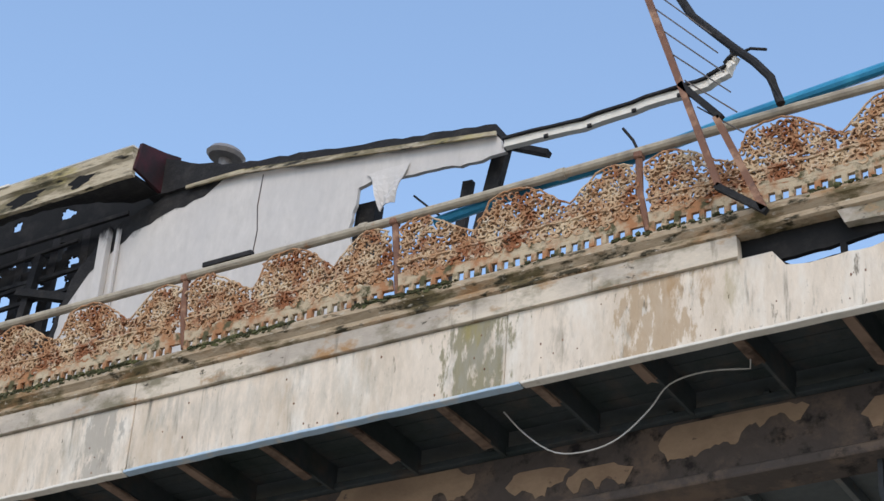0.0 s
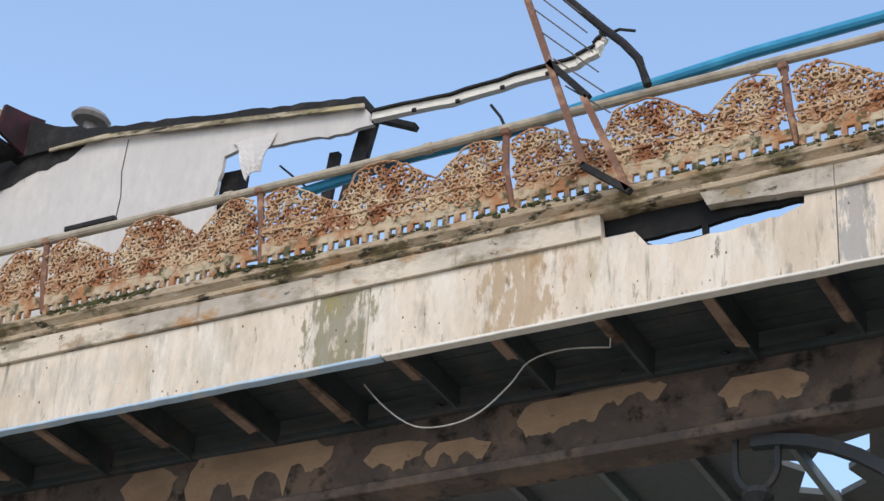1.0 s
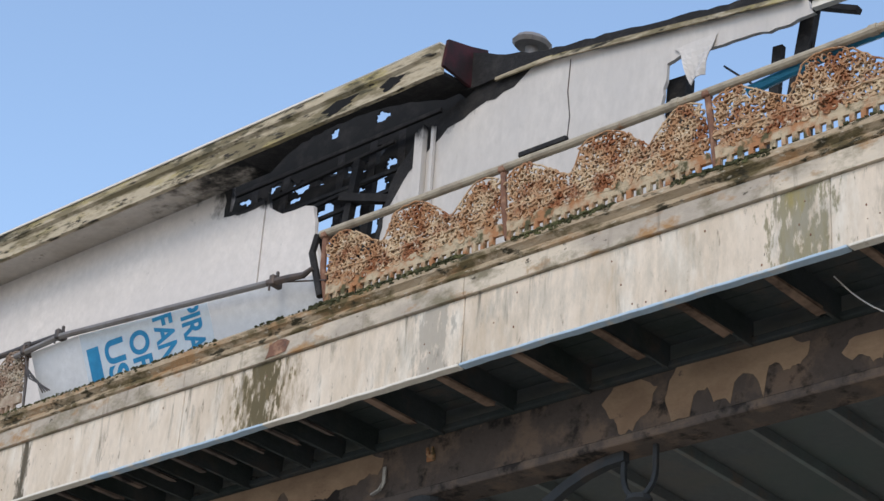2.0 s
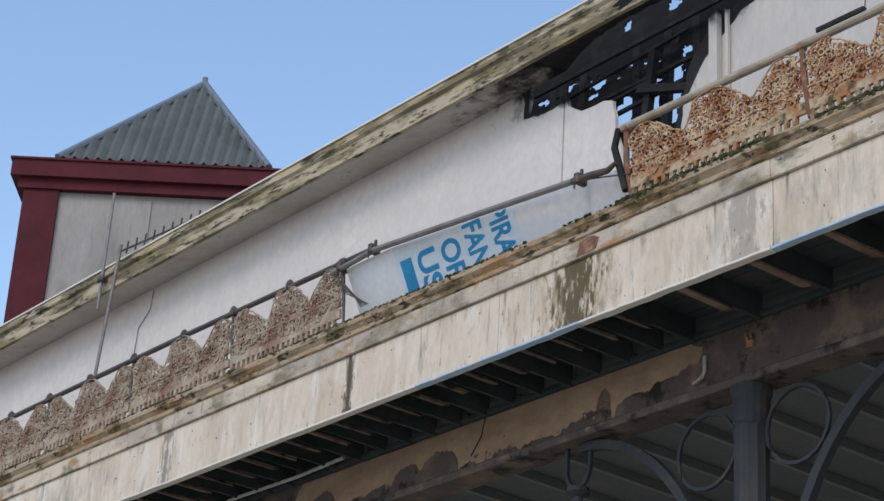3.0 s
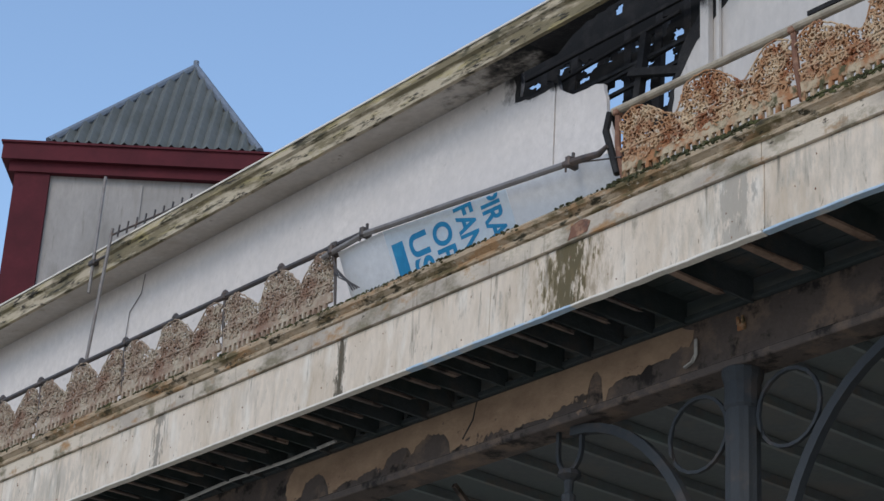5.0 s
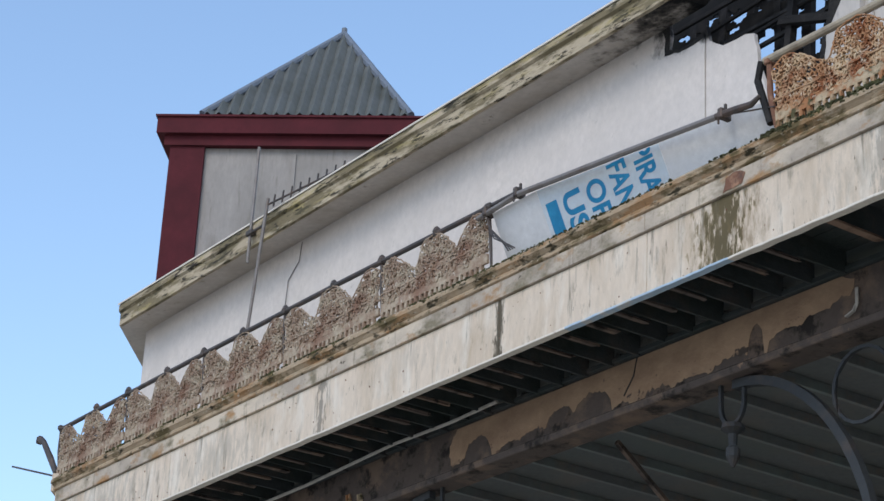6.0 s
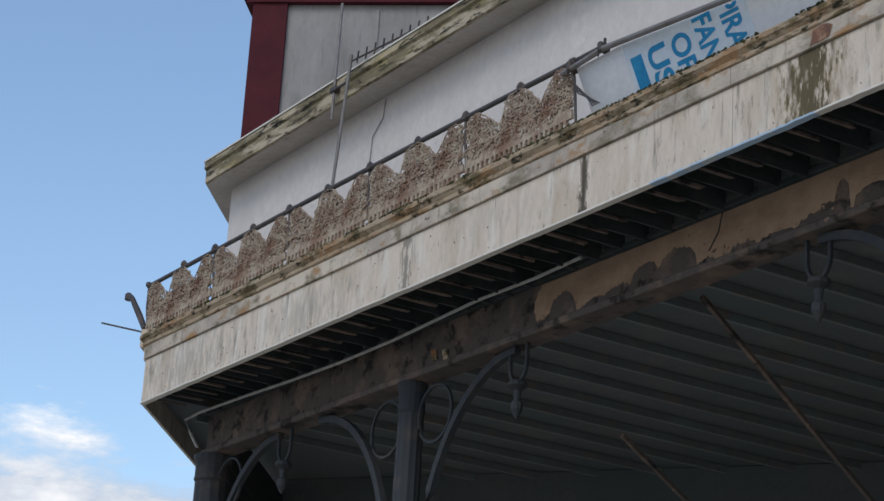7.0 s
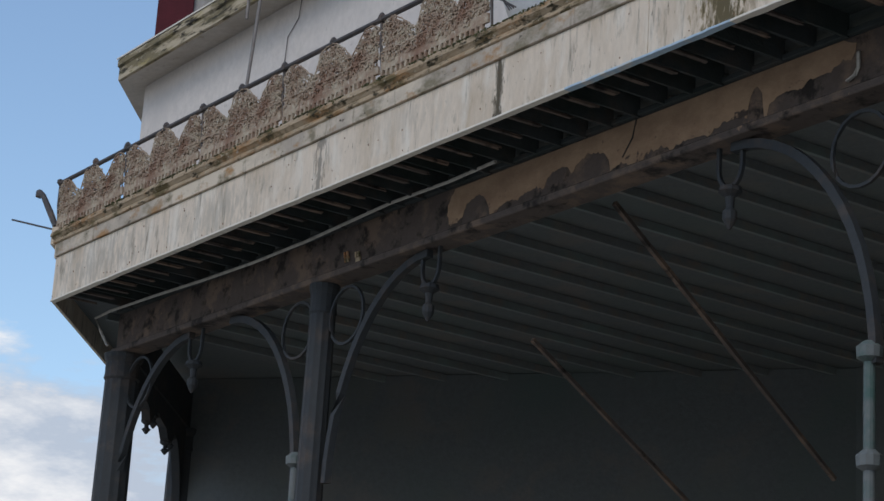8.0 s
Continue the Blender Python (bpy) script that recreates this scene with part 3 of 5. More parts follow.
tagged(wall_slanted, "dark slanted wall added behind the corner column, with shade in its colour", "wall", kind="structure")
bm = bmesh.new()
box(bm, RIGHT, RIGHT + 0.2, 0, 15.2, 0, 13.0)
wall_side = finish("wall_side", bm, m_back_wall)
tagged(wall_side, "unseen side wall added to close off the space under the balcony", "wall", kind="structure")


# ---- columns with arched brackets and ring pendants ----
def lathe(bm, cx, cy, prof, sides=16):
    rings = [[bm.verts.new((cx + r * math.cos(2 * math.pi * k / sides), cy + r * math.sin(2 * math.pi * k / sides), z)) for k in range(sides)] for r, z in prof]
    for a, b in zip(rings, rings[1:]):
        for k in range(sides):
            bm.faces.new((a[k], a[(k + 1) % sides], b[(k + 1) % sides], b[k]))
    bm.faces.new(rings[0][::-1]), bm.faces.new(rings[-1])


def bracket(parent, cx, cy, way, foot=0.5, span=2.6, drop=3.45, top=11.83):
    """An arched cast bracket from the column's side up to the beam, with two circles in its corner."""
    way = Vector(way)
    bm = bmesh.new()
    pts = []
    for i in range(15):
        a = math.pi / 2 * i / 14
        d, z = foot + span * (1 - math.cos(a)), top - drop + drop * math.sin(a) - 0.06
        pts.append((cx + way.x * d, cy + way.y * d, z))
    tube(bm, pts, 0, 4, (0.12, 0.13))
    part("arch_rib", bm, m_column, parent)
    for d, z, r in ((0.76, top - 0.66, 0.5),):
        bm = bmesh.new()
        tube(bm, [(cx + way.x * (d + r * math.cos(t)), cy + way.y * (d + r * math.cos(t)), z + r * math.sin(t)) for t in [2 * math.pi * k / 20 for k in range(21)]], 0, 4, (0.05, 0.045), caps=False)
        part("circle", bm, m_column, parent)


def pendant(cx, cy):
    ob = thing("ring_pendant", "dark cast-iron ring with a drop finial hanging from the beam", "pendant", "pendants along the beam")
    bm = bmesh.new()
    tube(bm, [(cx - 0.23, cy, 11.84)] + [(cx - 0.23 * math.cos(t), cy, 11.52 - 0.3 * math.sin(t)) for t in [math.pi * k / 12 for k in range(13)]] + [(cx + 0.23, cy, 11.84)], 0, 4, (0.055, 0.055))
    ring = part("ring", bm, m_column, ob)
    bm = bmesh.new()
    lathe(bm, cx, cy, [(0.03, 11.26), (0.15, 11.22), (0.17, 11.15), (0.07, 11.08), (0.055, 10.92), (0.1, 10.87), (0.1, 10.76), (0.02, 10.62)], 10)
    part("finial", bm, m_column, ring)
    return ob


def column(cx, cy, ways, label="dark sooty fluted iron column with arched brackets", k_r=0.68):
    ob = thing("column", label, "column", "columns under the balcony")
    bm = bmesh.new()
    flutes, rings = 24, []
    for z, s in ((0.4, 0.38 * k_r), (3, 0.37 * k_r), (8.5, 0.345 * k_r), (11.3, 0.33 * k_r)):
        rings.append([bm.verts.new((cx + s * (1 - 0.05 * (k % 2)) * math.cos(2 * math.pi * k / flutes), cy + s * (1 - 0.05 * (k % 2)) * math.sin(2 * math.pi * k / flutes), z)) for k in range(flutes)])
    for a, b in zip(rings, rings[1:]):
        for k in range(flutes):
            bm.faces.new((a[k], a[(k + 1) % flutes], b[(k + 1) % flutes], b[k]))
    shaft = part("shaft", bm, m_column, ob)
    bm = bmesh.new()
    lathe(bm, cx, cy, [(r * k_r, z) for r, z in ((0.33, 11.3), (0.36, 11.34), (0.345, 11.42), (0.345, 11.65), (0.39, 11.74), (0.40, 11.83))])
    part("capital", bm, m_column, shaft)
    bm = bmesh.new()
    lathe(bm, cx, cy, [(0.55, 0), (0.55, 0.2), (0.42, 0.4)])
    part("base", bm, m_column, shaft)
    for w in ways:
        bracket(ob, cx, cy, w, 0.5 if k_r < 1 else 0.12)
    return ob


MID = WALL + 0.12
for cx in (-17.35, -30.6, -3.6):
    column(cx, MID, ((1, 0, 0), (-1, 0, 0)))
column(LEFT - 0.05, MID, ((1, 0, 0),), "dark corner iron column with an arched bracket", 1.0)
column(LEFT - 0.05 + CH.x * 6.9, MID + CH.y * 6.9, (), "dark iron column behind the building's slanted corner", 1.0)
for cx in (-14.05, -20.5, -27.45, -35.0, -6.65):
    pendant(cx, MID)

# solid arch between the two corner columns, with a ragged fringe
corner_arch = thing("corner_arch", "solid dark arch between the corner columns with a ragged fringe", "arch", kind="structure")
ARCH0 = Vector((LEFT - 0.05, MID, 0))
soffit_line = [(0.35, 8.3)] + [(0.5 + 1.7 * (1 - math.cos(a)), 8.4 + 3.0 * math.sin(a)) for a in [math.pi / 2 * k / 8 for k in range(9)]]
soffit_line += [(2.45, 11.3), (2.6, 11.12), (2.85, 11.12), (3.0, 11.3), (3.6, 11.38), (4.3, 11.33), (4.6, 11.15), (5.0, 11.12), (5.2, 11.3)]
soffit_line += [(6.75 - 1.4 * (1 - math.sin(a)), 8.6 + 2.8 * math.cos(a)) for a in [math.pi / 2 * k / 8 for k in range(9)]]
outline = [(0.0, 8.3)] + jag(soffit_line, 0.25, 0.02, 44) + [(6.9, 8.6), (6.9, 11.9), (0.0, 11.9)]
bm = bmesh.new()
faces = []
for off in (-0.09, 0.09):
    faces.append([bm.verts.new(ARCH0 + CH * u + N * off + Vector((0, 0, z))) for u, z in outline])
bm.faces.new(faces[0]), bm.faces.new(faces[1][::-1])
for i in range(len(outline)):
    k = (i + 1) % len(outline)
    bm.faces.new((faces[0][i], faces[0][k], faces[1][k], faces[1][i]))
part("spandrel", bm, m_column, corner_arch)
for du, tip in ((2.72, 10.84), (3.35, 11.1), (4.82, 10.84), (5.3, 11.05)):
    ob = thing("drop_ornament", "small dark cast-iron drop hanging from the corner arch", "pendant", "drops at the corner arch")
    bm = bmesh.new()
    q = ARCH0 + CH * du
    lathe(bm, q.x, q.y, [(0.05, 11.4), (0.05, tip + 0.36), (0.13, tip + 0.32), (0.13, tip + 0.26), (0.05, tip + 0.2), (0.05, tip + 0.14), (0.1, tip + 0.1), (0.02, tip)], 8)
    part("drop", bm, m_column, ob)

# slender colonettes that carry the arch ribs down beside the columns
for px, collars in ((-17.93, (7.0, 8.35)), (-31.06, (7.2, 8.7))):
    dp = thing("colonette", "pale grey iron colonette with wide collars beside the column", "pipe", "downpipes beside the columns")
    bm = bmesh.new()
    tube(bm, [(px, MID - 0.03, 0), (px, MID - 0.03, collars[1] + 0.25)], 0.075, 12)
    dp_pipe = part("pipe", bm, m_pale_pipe, dp)
    for z in collars:
        bm = bmesh.new()
        lathe(bm, px, MID - 0.03, [(0.08, z), (0.16, z + 0.05), (0.17, z + 0.18), (0.08, z + 0.26)], 12)
        part("collar", bm, m_pale_pipe, dp_pipe)

# diagonal ties under the deck
for p, q in (((-23.62, 2.30, 11.86), (-24.63, 8.00, 8.75)), ((-27.9, 4.2, 10.9), (-28.2, 9.0, 8.2))):
    bm = bmesh.new()
    bar(bm, p, q, 0.07, 0.07)
    tie = finish("tie_bar", bm, m_beam_dark)
    tagged(tie, "thin dark tie bar slanting under the deck", "tie bar", "ties under the deck", "structure")

# ---- upper wall, with its burnt hole ----
wall_upper = thing("wall_upper", "white rendered upper wall with a burnt-out hole", "wall", kind="structure")
edge_l = jag([(-21.72, 17.78), (-21.74, 17.36), (-21.45, 17.28), (-20.86, 17.38)], 0.12, 0.03, 11)
bm = bmesh.new()
sheet_y(bm, [(-38.0, 14.1), (-20.93, 14.1), (-20.93, 17.25)] + [(x, z) for x, z in edge_l[::-1][1:]] + [(-21.75, 17.95), (-38.0, 17.65)], WALL, WALL + 0.08)
part("wall_left", bm, m_wall, wall_upper)
bm = bmesh.new()
sheet_y(bm, [(-20.91, 14.1), (-19.62, 14.1)] + jag([(-19.6, 15.2), (-19.66, 15.96), (-19.8, 16.4), (-19.9, 16.95), (-20.1, 16.98), (-20.55, 17.02), (-20.83, 17.2), (-20.91, 17.5)], 0.12, 0.02, 12), WALL + 0.012, WALL + 0.08)
part("wall_panel", bm, m_wall, wall_upper)
bm = bmesh.new()
left_edge = jag([(-18.75, 14.1), (-18.65, 15.6), (-18.5, 16.4), (-18.3, 16.93), (-17.8, 17.5), (-17.2, 17.72), (-16.75, 17.84)], 0.12, 0.025, 13)
right_edge = jag([(-11.62, 17.24), (-11.5, 16.95), (-12.03, 16.93), (-12.62, 17.02), (-12.95, 17.0), (-13.1, 17.05), (-13.3, 17.08), (-13.47, 17.09), (-13.66, 17.02), (-13.7, 16.8), (-13.77, 16.4), (-13.6, 15.9), (-13.75, 14.9), (-13.7, 14.1)], 0.10, 0.025, 14)
sheet_y(bm, left_edge + [(-16.6, 17.88), (-15.63, 17.83), (-13.61, 17.54)] + right_edge, WALL, WALL + 0.06)
part("wall_right", bm, m_wall_dim, wall_upper)
# torn corner of the sheet, curling outwards
bm = bmesh.new()
rows, rng = [], random.Random(90)
for i in range(9):
    f = i / 8
    xl, xr, z = -13.55 + 0.27 * f ** 0.6, -12.90 - 0.14 * f, 17.2 - 0.66 * f
    rows.append([(xl + (xr - xl) * g , WALL - 0.02 - 0.10 * f * math.sin(3.0 * g + 3.0 * f) ** 2 - 0.05 * f, z + rng.uniform(-0.01, 0.01) - 0.06 * math.sin(g * 5) * f) for g in [k / 6 for k in range(7)]])
for back in (0.0, 0.012):
    grid = [[bm.verts.new((x, y + back, z)) for x, y, z in row] for row in rows]
    for a, b in zip(grid, grid[1:]):
        for k in range(6):
            bm.faces.new((a[k], a[k + 1], b[k + 1], b[k]))
part("torn_flap", bm, m_wall_dim, wall_upper, "torn curling white sheet")
bm = bmesh.new()
inner = [(x + 0.07 + 0.28 * max(0, z - 16.3), z - 0.16 * max(0, z - 16.6)) for x, z in left_edge if z > 15.0]
outer = [(x - 0.02, z + 0.01) for x, z in left_edge if z > 15.0]
sheet_y(bm, outer + [(-15.9, 17.84), (-16.1, 17.70)] + jag(inner[::-1], 0.1, 0.025, 15), WALL - 0.006, WALL - 0.002)
part("scorched_edge", bm, m_char, wall_upper, "scorched black wall edge")
bm = bmesh.new()
sheet_y(bm, jag([(-21.9, 17.88), (-21.78, 17.6), (-21.80, 17.36), (-21.5, 17.25), (-20.95, 17.30)], 0.1, 0.03, 16) + [(-20.95, 17.38), (-21.45, 17.31), (-21.70, 17.40), (-21.70, 17.88)], WALL - 0.006, WALL - 0.002)
part("scorched_edge", bm, m_char, wall_upper, "scorched black wall edge")
bm = bmesh.new()
bar(bm, (-17.8, WALL - 0.06, 14.1), (-17.82, WALL - 0.06, 17.5), 0.15, 0.1)
bar(bm, (-17.58, WALL - 0.05, 14.1), (-17.6, WALL - 0.05, 17.45), 0.05, 0.05)
part("corner_batten", bm, m_wall_dim, wall_upper)
for x0, z0 in ((-15.25, 17.7),):
    bm = bmesh.new()
    tube(bm, [(x0, WALL - 0.004, z0), (x0 - 0.03, WALL - 0.004, z0 - 0.5), (x0 + 0.02, WALL - 0.004, z0 - 0.9), (x0 - 0.02, WALL - 0.004, z0 - 1.4)], 0.008, 4)
    part("crack", bm, m_steel, wall_upper)
bm = bmesh.new()
a = Vector((-38.0, WALL, 0))
ring = [a, a + CH * 9, a + CH * 9 - N * 0.1, a - N * 0.1]
lo = [bm.verts.new((q.x, q.y, 14.1)) for q in ring]
hi = [bm.verts.new((q.x, q.y, 17.65)) for q in ring]
for i in range(4):
    bm.faces.new((lo[i], lo[(i + 1) % 4], hi[(i + 1) % 4], hi[i]))
bm.faces.new(lo), bm.faces.new(hi)
part("corner_wall", bm, m_wall, wall_upper)

# charred framing behind the hole
frame_thing = thing("charred_framing", "charred black studs, laths and rafters behind the burnt hole", "timber")
rng = random.Random(21)
for i in range(8):
    x = -22.3 + i * 0.62
    bm = bmesh.new()
    bar(bm, (x, WALL + 0.35 + rng.uniform(0, 0.2), 15.0 if i > 4 else 16.4), (x + rng.uniform(-0.12, 0.12), WALL + 0.5, 18.1), 0.14, 0.1)
    part("stud", bm, m_char, frame_thing)
for i in range(5):
    z = 16.75 + i * 0.26 + rng.uniform(-0.03, 0.03)
    x0 = -22.0 + rng.uniform(0, 0.6)
    bm = bmesh.new()
    bar(bm, (x0, WALL + 0.25, z + rng.uniform(-0.05, 0.05)), (x0 + rng.uniform(3.0, 4.2), WALL + 0.3, z + rng.uniform(-0.25, 0.3)), 0.05, rng.uniform(0.04, 0.07))
    part("lath", bm, m_char, frame_thing)
for i in range(7):
    x = -22.0 + i * 0.75
    bm = bmesh.new()
    bar(bm, (x, WALL + 0.6, 18.3), (x - 1.4, WALL + 4.2, 20.6), 0.1, 0.16)
    part("rafter", bm, m_char, frame_thing)
# added lining, black for burnt timber and under-roof dark, with holes to the sky
GAPS = [(-21.68, 17.78, 0.336, 0.054), (-21.62, 17.66, 0.24, 0.036), (-20.8, 17.76, 0.504, 0.096), (-20.85, 17.52, 0.216, 0.054), (-19.73, 17.67, 0.36, 0.084), (-20.11, 16.98, 0.228, 0.264), (-19.62, 16.98, 0.228, 0.264), (-19.07, 17.08, 0.204, 0.36), (-19.16, 17.75, 0.18, 0.12), (-19.14, 18.42, 0.144, 0.108), (-20.07, 18.43, 0.072, 0.072), (-19.19, 16.6, 0.192, 0.204), (-19.9, 16.4, 0.168, 0.3), (-19.45, 16.1, 0.24, 0.36), (-18.8, 17.55, 0.12, 0.06), (-19.5, 17.3, 0.3, 0.036)]
cell = 0.04
nx, nz = int(5.8 / cell), int(5.0 / cell)
grid = {}
bm = bmesh.new()
def lining_vert(i, k):
    if (i, k) not in grid:
        grid[i, k] = bm.verts.new((-22.6 + i * cell + rng.uniform(-0.012, 0.012), 2.05, 14.2 + k * cell + rng.uniform(-0.012, 0.012)))
    return grid[i, k]
for i in range(nx):
    for k in range(nz):
        x, z = -22.6 + (i + 0.5) * cell, 14.2 + (k + 0.5) * cell
        if z > 18.95 - 0.42 * max(0.0, x + 19.2):
            continue
        wob = 1 + 0.7 * noise.noise(Vector((x * 5, 0, z * 9)))
        if all(((x - gx - 0.3 * (z - gz)) / (rx * wob)) ** 2 + ((z - gz + 0.22 * (x - gx)) / (rz * wob)) ** 2 > 1 for gx, gz, rx, rz in GAPS):
            bm.faces.new((lining_vert(i, k), lining_vert(i + 1, k), lining_vert(i + 1, k + 1), lining_vert(i, k + 1)))
ext = bmesh.ops.extrude_face_region(bm, geom=list(bm.faces))
for v in ext["geom"]:
    if isinstance(v, bmesh.types.BMVert):
        v.co.y += 0.03
part("burnt_lining", bm, m_black_gap, frame_thing, "added black lining for burnt timber and roof dark, full of holes")
for p, q in (((-19.55, 14.9), (-19.3, 17.6)), ((-19.1, 15.4), (-18.1, 16.9)), ((-19.4, 16.3), (-18.4, 15.6)), ((-19.5, 17.0), (-18.2, 16.6))):
    bm = bmesh.new()
    bar(bm, (p[0], WALL + 0.15, p[1]), (q[0], WALL + 0.25, q[1]), 0.12, 0.12)
    part("brace", bm, m_char, frame_thing)

# ---- eave ----
eave = thing("eave", "long lichen-stained eave board with a pale soffit, charred at its end", "eave", kind="structure")
SL = 0.015
def ez(x):
    return (x + 38) * SL
EA, EB = -37.95, -17.0
bm = bmesh.new()
n_seg = 60
cols = []
for i in range(n_seg + 1):
    x = EA + (EB - EA) * i / n_seg
    w = noise.noise(Vector((x * 1.7, 3, 0))) * 0.015
    cols.append([bm.verts.new((x, y, z + ez(x) + w)) for y, z in ((0.95, 17.50), (0.95, 17.76), (0.90, 17.80), (0.90, 17.93), (1.02, 17.95), (1.02, 17.50))])
for a, b in zip(cols, cols[1:]):
    for k in range(6):
        bm.faces.new((a[k], a[(k + 1) % 6], b[(k + 1) % 6], b[k]))
bm.faces.new(cols[0]), bm.faces.new(cols[-1][::-1])
part("eave_board", bm, m_eave, eave)
bm = bmesh.new()
prism_x(bm, [(1.021, 17.49), (WALL - 0.002, 17.56), (WALL - 0.002, 17.62), (1.021, 17.55)], EA + 0.01, -20.9, ez(EA), ez(-20.9))
bmesh.ops.subdivide_edges(bm, edges=[e for e in bm.edges if abs(e.verts[0].co.x - e.verts[1].co.x) > 1], cuts=30)
part("soffit", bm, m_soffit, eave)
bm = bmesh.new()
edge = [(-20.9, 1.6)] + jag([(-20.3, 1.35), (-19.6, 1.16), (-18.6, 1.14), (-17.9, 1.3), (-17.5, 1.6)], 0.12, 0.03, 47)
ring = [(-20.9, 1.022)] + edge + [(EB - 0.02, 1.6), (EB - 0.02, 1.022)]
lo = [bm.verts.new((x, y, 17.49 + 0.12 * (y - 1.02) + ez(x))) for x, y in ring]
hi = [bm.verts.new((x, y, 17.55 + 0.12 * (y - 1.02) + ez(x))) for x, y in ring]
for i in range(len(ring)):
    k = (i + 1) % len(ring)
    bm.faces.new((lo[i], lo[k], hi[k], hi[i]))
bm.faces.new(lo), bm.faces.new(hi)
part("burnt_soffit", bm, m_char, eave, "burnt black soffit")
bm = bmesh.new()
prism_x(bm, [(0.95, 17.90), (1.02, 18.36), (1.5, 18.5), (1.85, 18.63), (1.85, 17.9), (1.6, 17.85)], EB, EB + 0.05)
part("end_board", bm, m_red_sooty, eave, "dark red eave end board")
bm = bmesh.new()
prism_x(bm, [(0.90, 17.945), (0.89, 17.965), (7.0, 20.9), (7.0, 20.8)], EA - 0.02, -28.0, ez(EA), ez(-28))
part("roof_sheet", bm, m_sheet, eave)
bm = bmesh.new()
prism_x(bm, [(0.90, 17.935), (0.89, 17.95), (1.25, 18.0), (1.25, 17.95)], -28.0, EB, ez(-28), ez(EB))
part("roof_edge", bm, m_cream_strip, eave)
bm = bmesh.new()
a = Vector((EA, 0.95, 0))
for lo_z, hi_z, out in ((17.50, 17.94, 0.0),):
    ring = [a, a + CH * 8, a + CH * 8 - N * 0.7, a - N * 0.7 + Vector((0.25, 0.1, 0))]
    lo = [bm.verts.new((q.x, q.y, lo_z + (0.08 if i > 1 else 0))) for i, q in enumerate(ring)]
    hi = [bm.verts.new((q.x, q.y, hi_z)) for q in ring]
    for i in range(4):
        bm.faces.new((lo[i], lo[(i + 1) % 4], hi[(i + 1) % 4], hi[i]))
    bm.faces.new(lo), bm.faces.new(hi)
part("corner_eave", bm, m_soffit, eave)
bm = bmesh.new()
prism_x(bm, [(0.875, 17.93), (0.875, 17.962), (0.93, 17.962), (0.93, 17.953), (0.889, 17.953), (0.889, 17.93)], EA - 0.02, -19.2, ez(EA), ez(-19.2))
part("drip_edge", bm, m_cream_strip, eave, "thin pale drip edge")
# patches eaten out of the eave board
bm = bmesh.new()
for x0, s in ((-18.9, 0.3), (-17.9, 0.2)):
    sheet_y(bm, [(x0 + s * math.cos(t) * (1 + 0.3 * math.sin(5 * t)), 17.66 + ez(x0) + 0.09 * math.sin(t) * (1 + 0.3 * math.cos(3 * t)) + 0.12 * s * math.cos(t)) for t in [2 * math.pi * k / 18 for k in range(18)]], 0.944, 0.949)
part("burnt_patch", bm, m_black_gap, eave, "burnt-through black patch")

# charred roof edge over the right wall
gable = thing("charred_roof_edge", "charred black roof edge with a torn white verge board", "roof", kind="structure")
bm = bmesh.new()
top = [(-17.3, 18.62), (-16.9, 18.42), (-16.5, 18.22), (-15.63, 17.96), (-14.5, 17.81), (-13.61, 17.67), (-12.4, 17.50), (-11.62, 17.38)]
bot = [(-11.6, 17.25), (-13.61, 17.55), (-15.6, 17.84), (-16.4, 17.82), (-17.2, 17.86)]
sheet_y(bm, jag(top, 0.15, 0.018, 31) + jag(bot, 0.2, 0.015, 32), WALL - 0.06, WALL + 0.3)
part("roof_edge", bm, m_char, gable)
bm = bmesh.new()
sheet_y(bm, [(-11.6, 17.25), (-11.6, 17.19), (-13.61, 17.48), (-15.6, 17.76), (-16.5, 17.78), (-16.5, 17.83), (-15.6, 17.83), (-13.61, 17.55)], WALL - 0.09, WALL - 0.061)
part("verge_board", bm, m_eave, gable)
bm = bmesh.new()
for i in range(7):
    f = i / 6
    bar(bm, (-17.1 + f * 0.2, WALL + 0.1 + 0.4 * f, 18.32 + 0.02 * i), (-15.7 - f * 0.3, WALL + 0.2 + 0.5 * f, 17.95 + 0.08 * i), 0.1, 0.04)
part("burnt_slats", bm, m_char, gable)
# charred rafters standing in the gap
for i, (p, q, w) in enumerate((((-12.05, 15.6), (-11.72, 17.3), 0.2), ((-12.35, 15.3), (-12.2, 16.9), 0.14), ((-13.0, 16.9), (-12.4, 16.3), 0.04), ((-13.75, 15.4), (-13.68, 16.95), 0.3), ((-11.6, 17.26), (-11.06, 17.0), 0.12), ((-11.75, 15.4), (-11.72, 17.2), 0.03))):
    bm = bmesh.new()
    bar(bm, (p[0], WALL + 0.3, p[1]), (q[0], WALL + 0.32, q[1]), w, w * 0.6)
    tagged(finish("charred_rafter", bm, m_char), "charred black rafter standing in the burnt gap", "timber", "charred rafters")
# white gutter that juts out beyond the wall
gut = thing("broken_gutter", "broken white gutter strip jutting into the air, curled at its tip", "gutter")
bm = bmesh.new()
pts = [(-11.5, WALL, 17.05), (-10.4, WALL, 17.00), (-9.3, WALL, 17.06), (-8.75, WALL, 17.10), (-8.5, WALL, 17.2), (-8.4, WALL, 17.4)]
rng = random.Random(33)
fine = []
for p, q in zip(pts, pts[1:]):
    for k in range(5):
        f = k / 5
        fine.append(tuple(a + (b - a) * f + rng.uniform(-0.012, 0.012) for a, b in zip(p, q)))
fine.append(pts[-1])
tube(bm, fine, 0, 4, (0.09, 0.105))
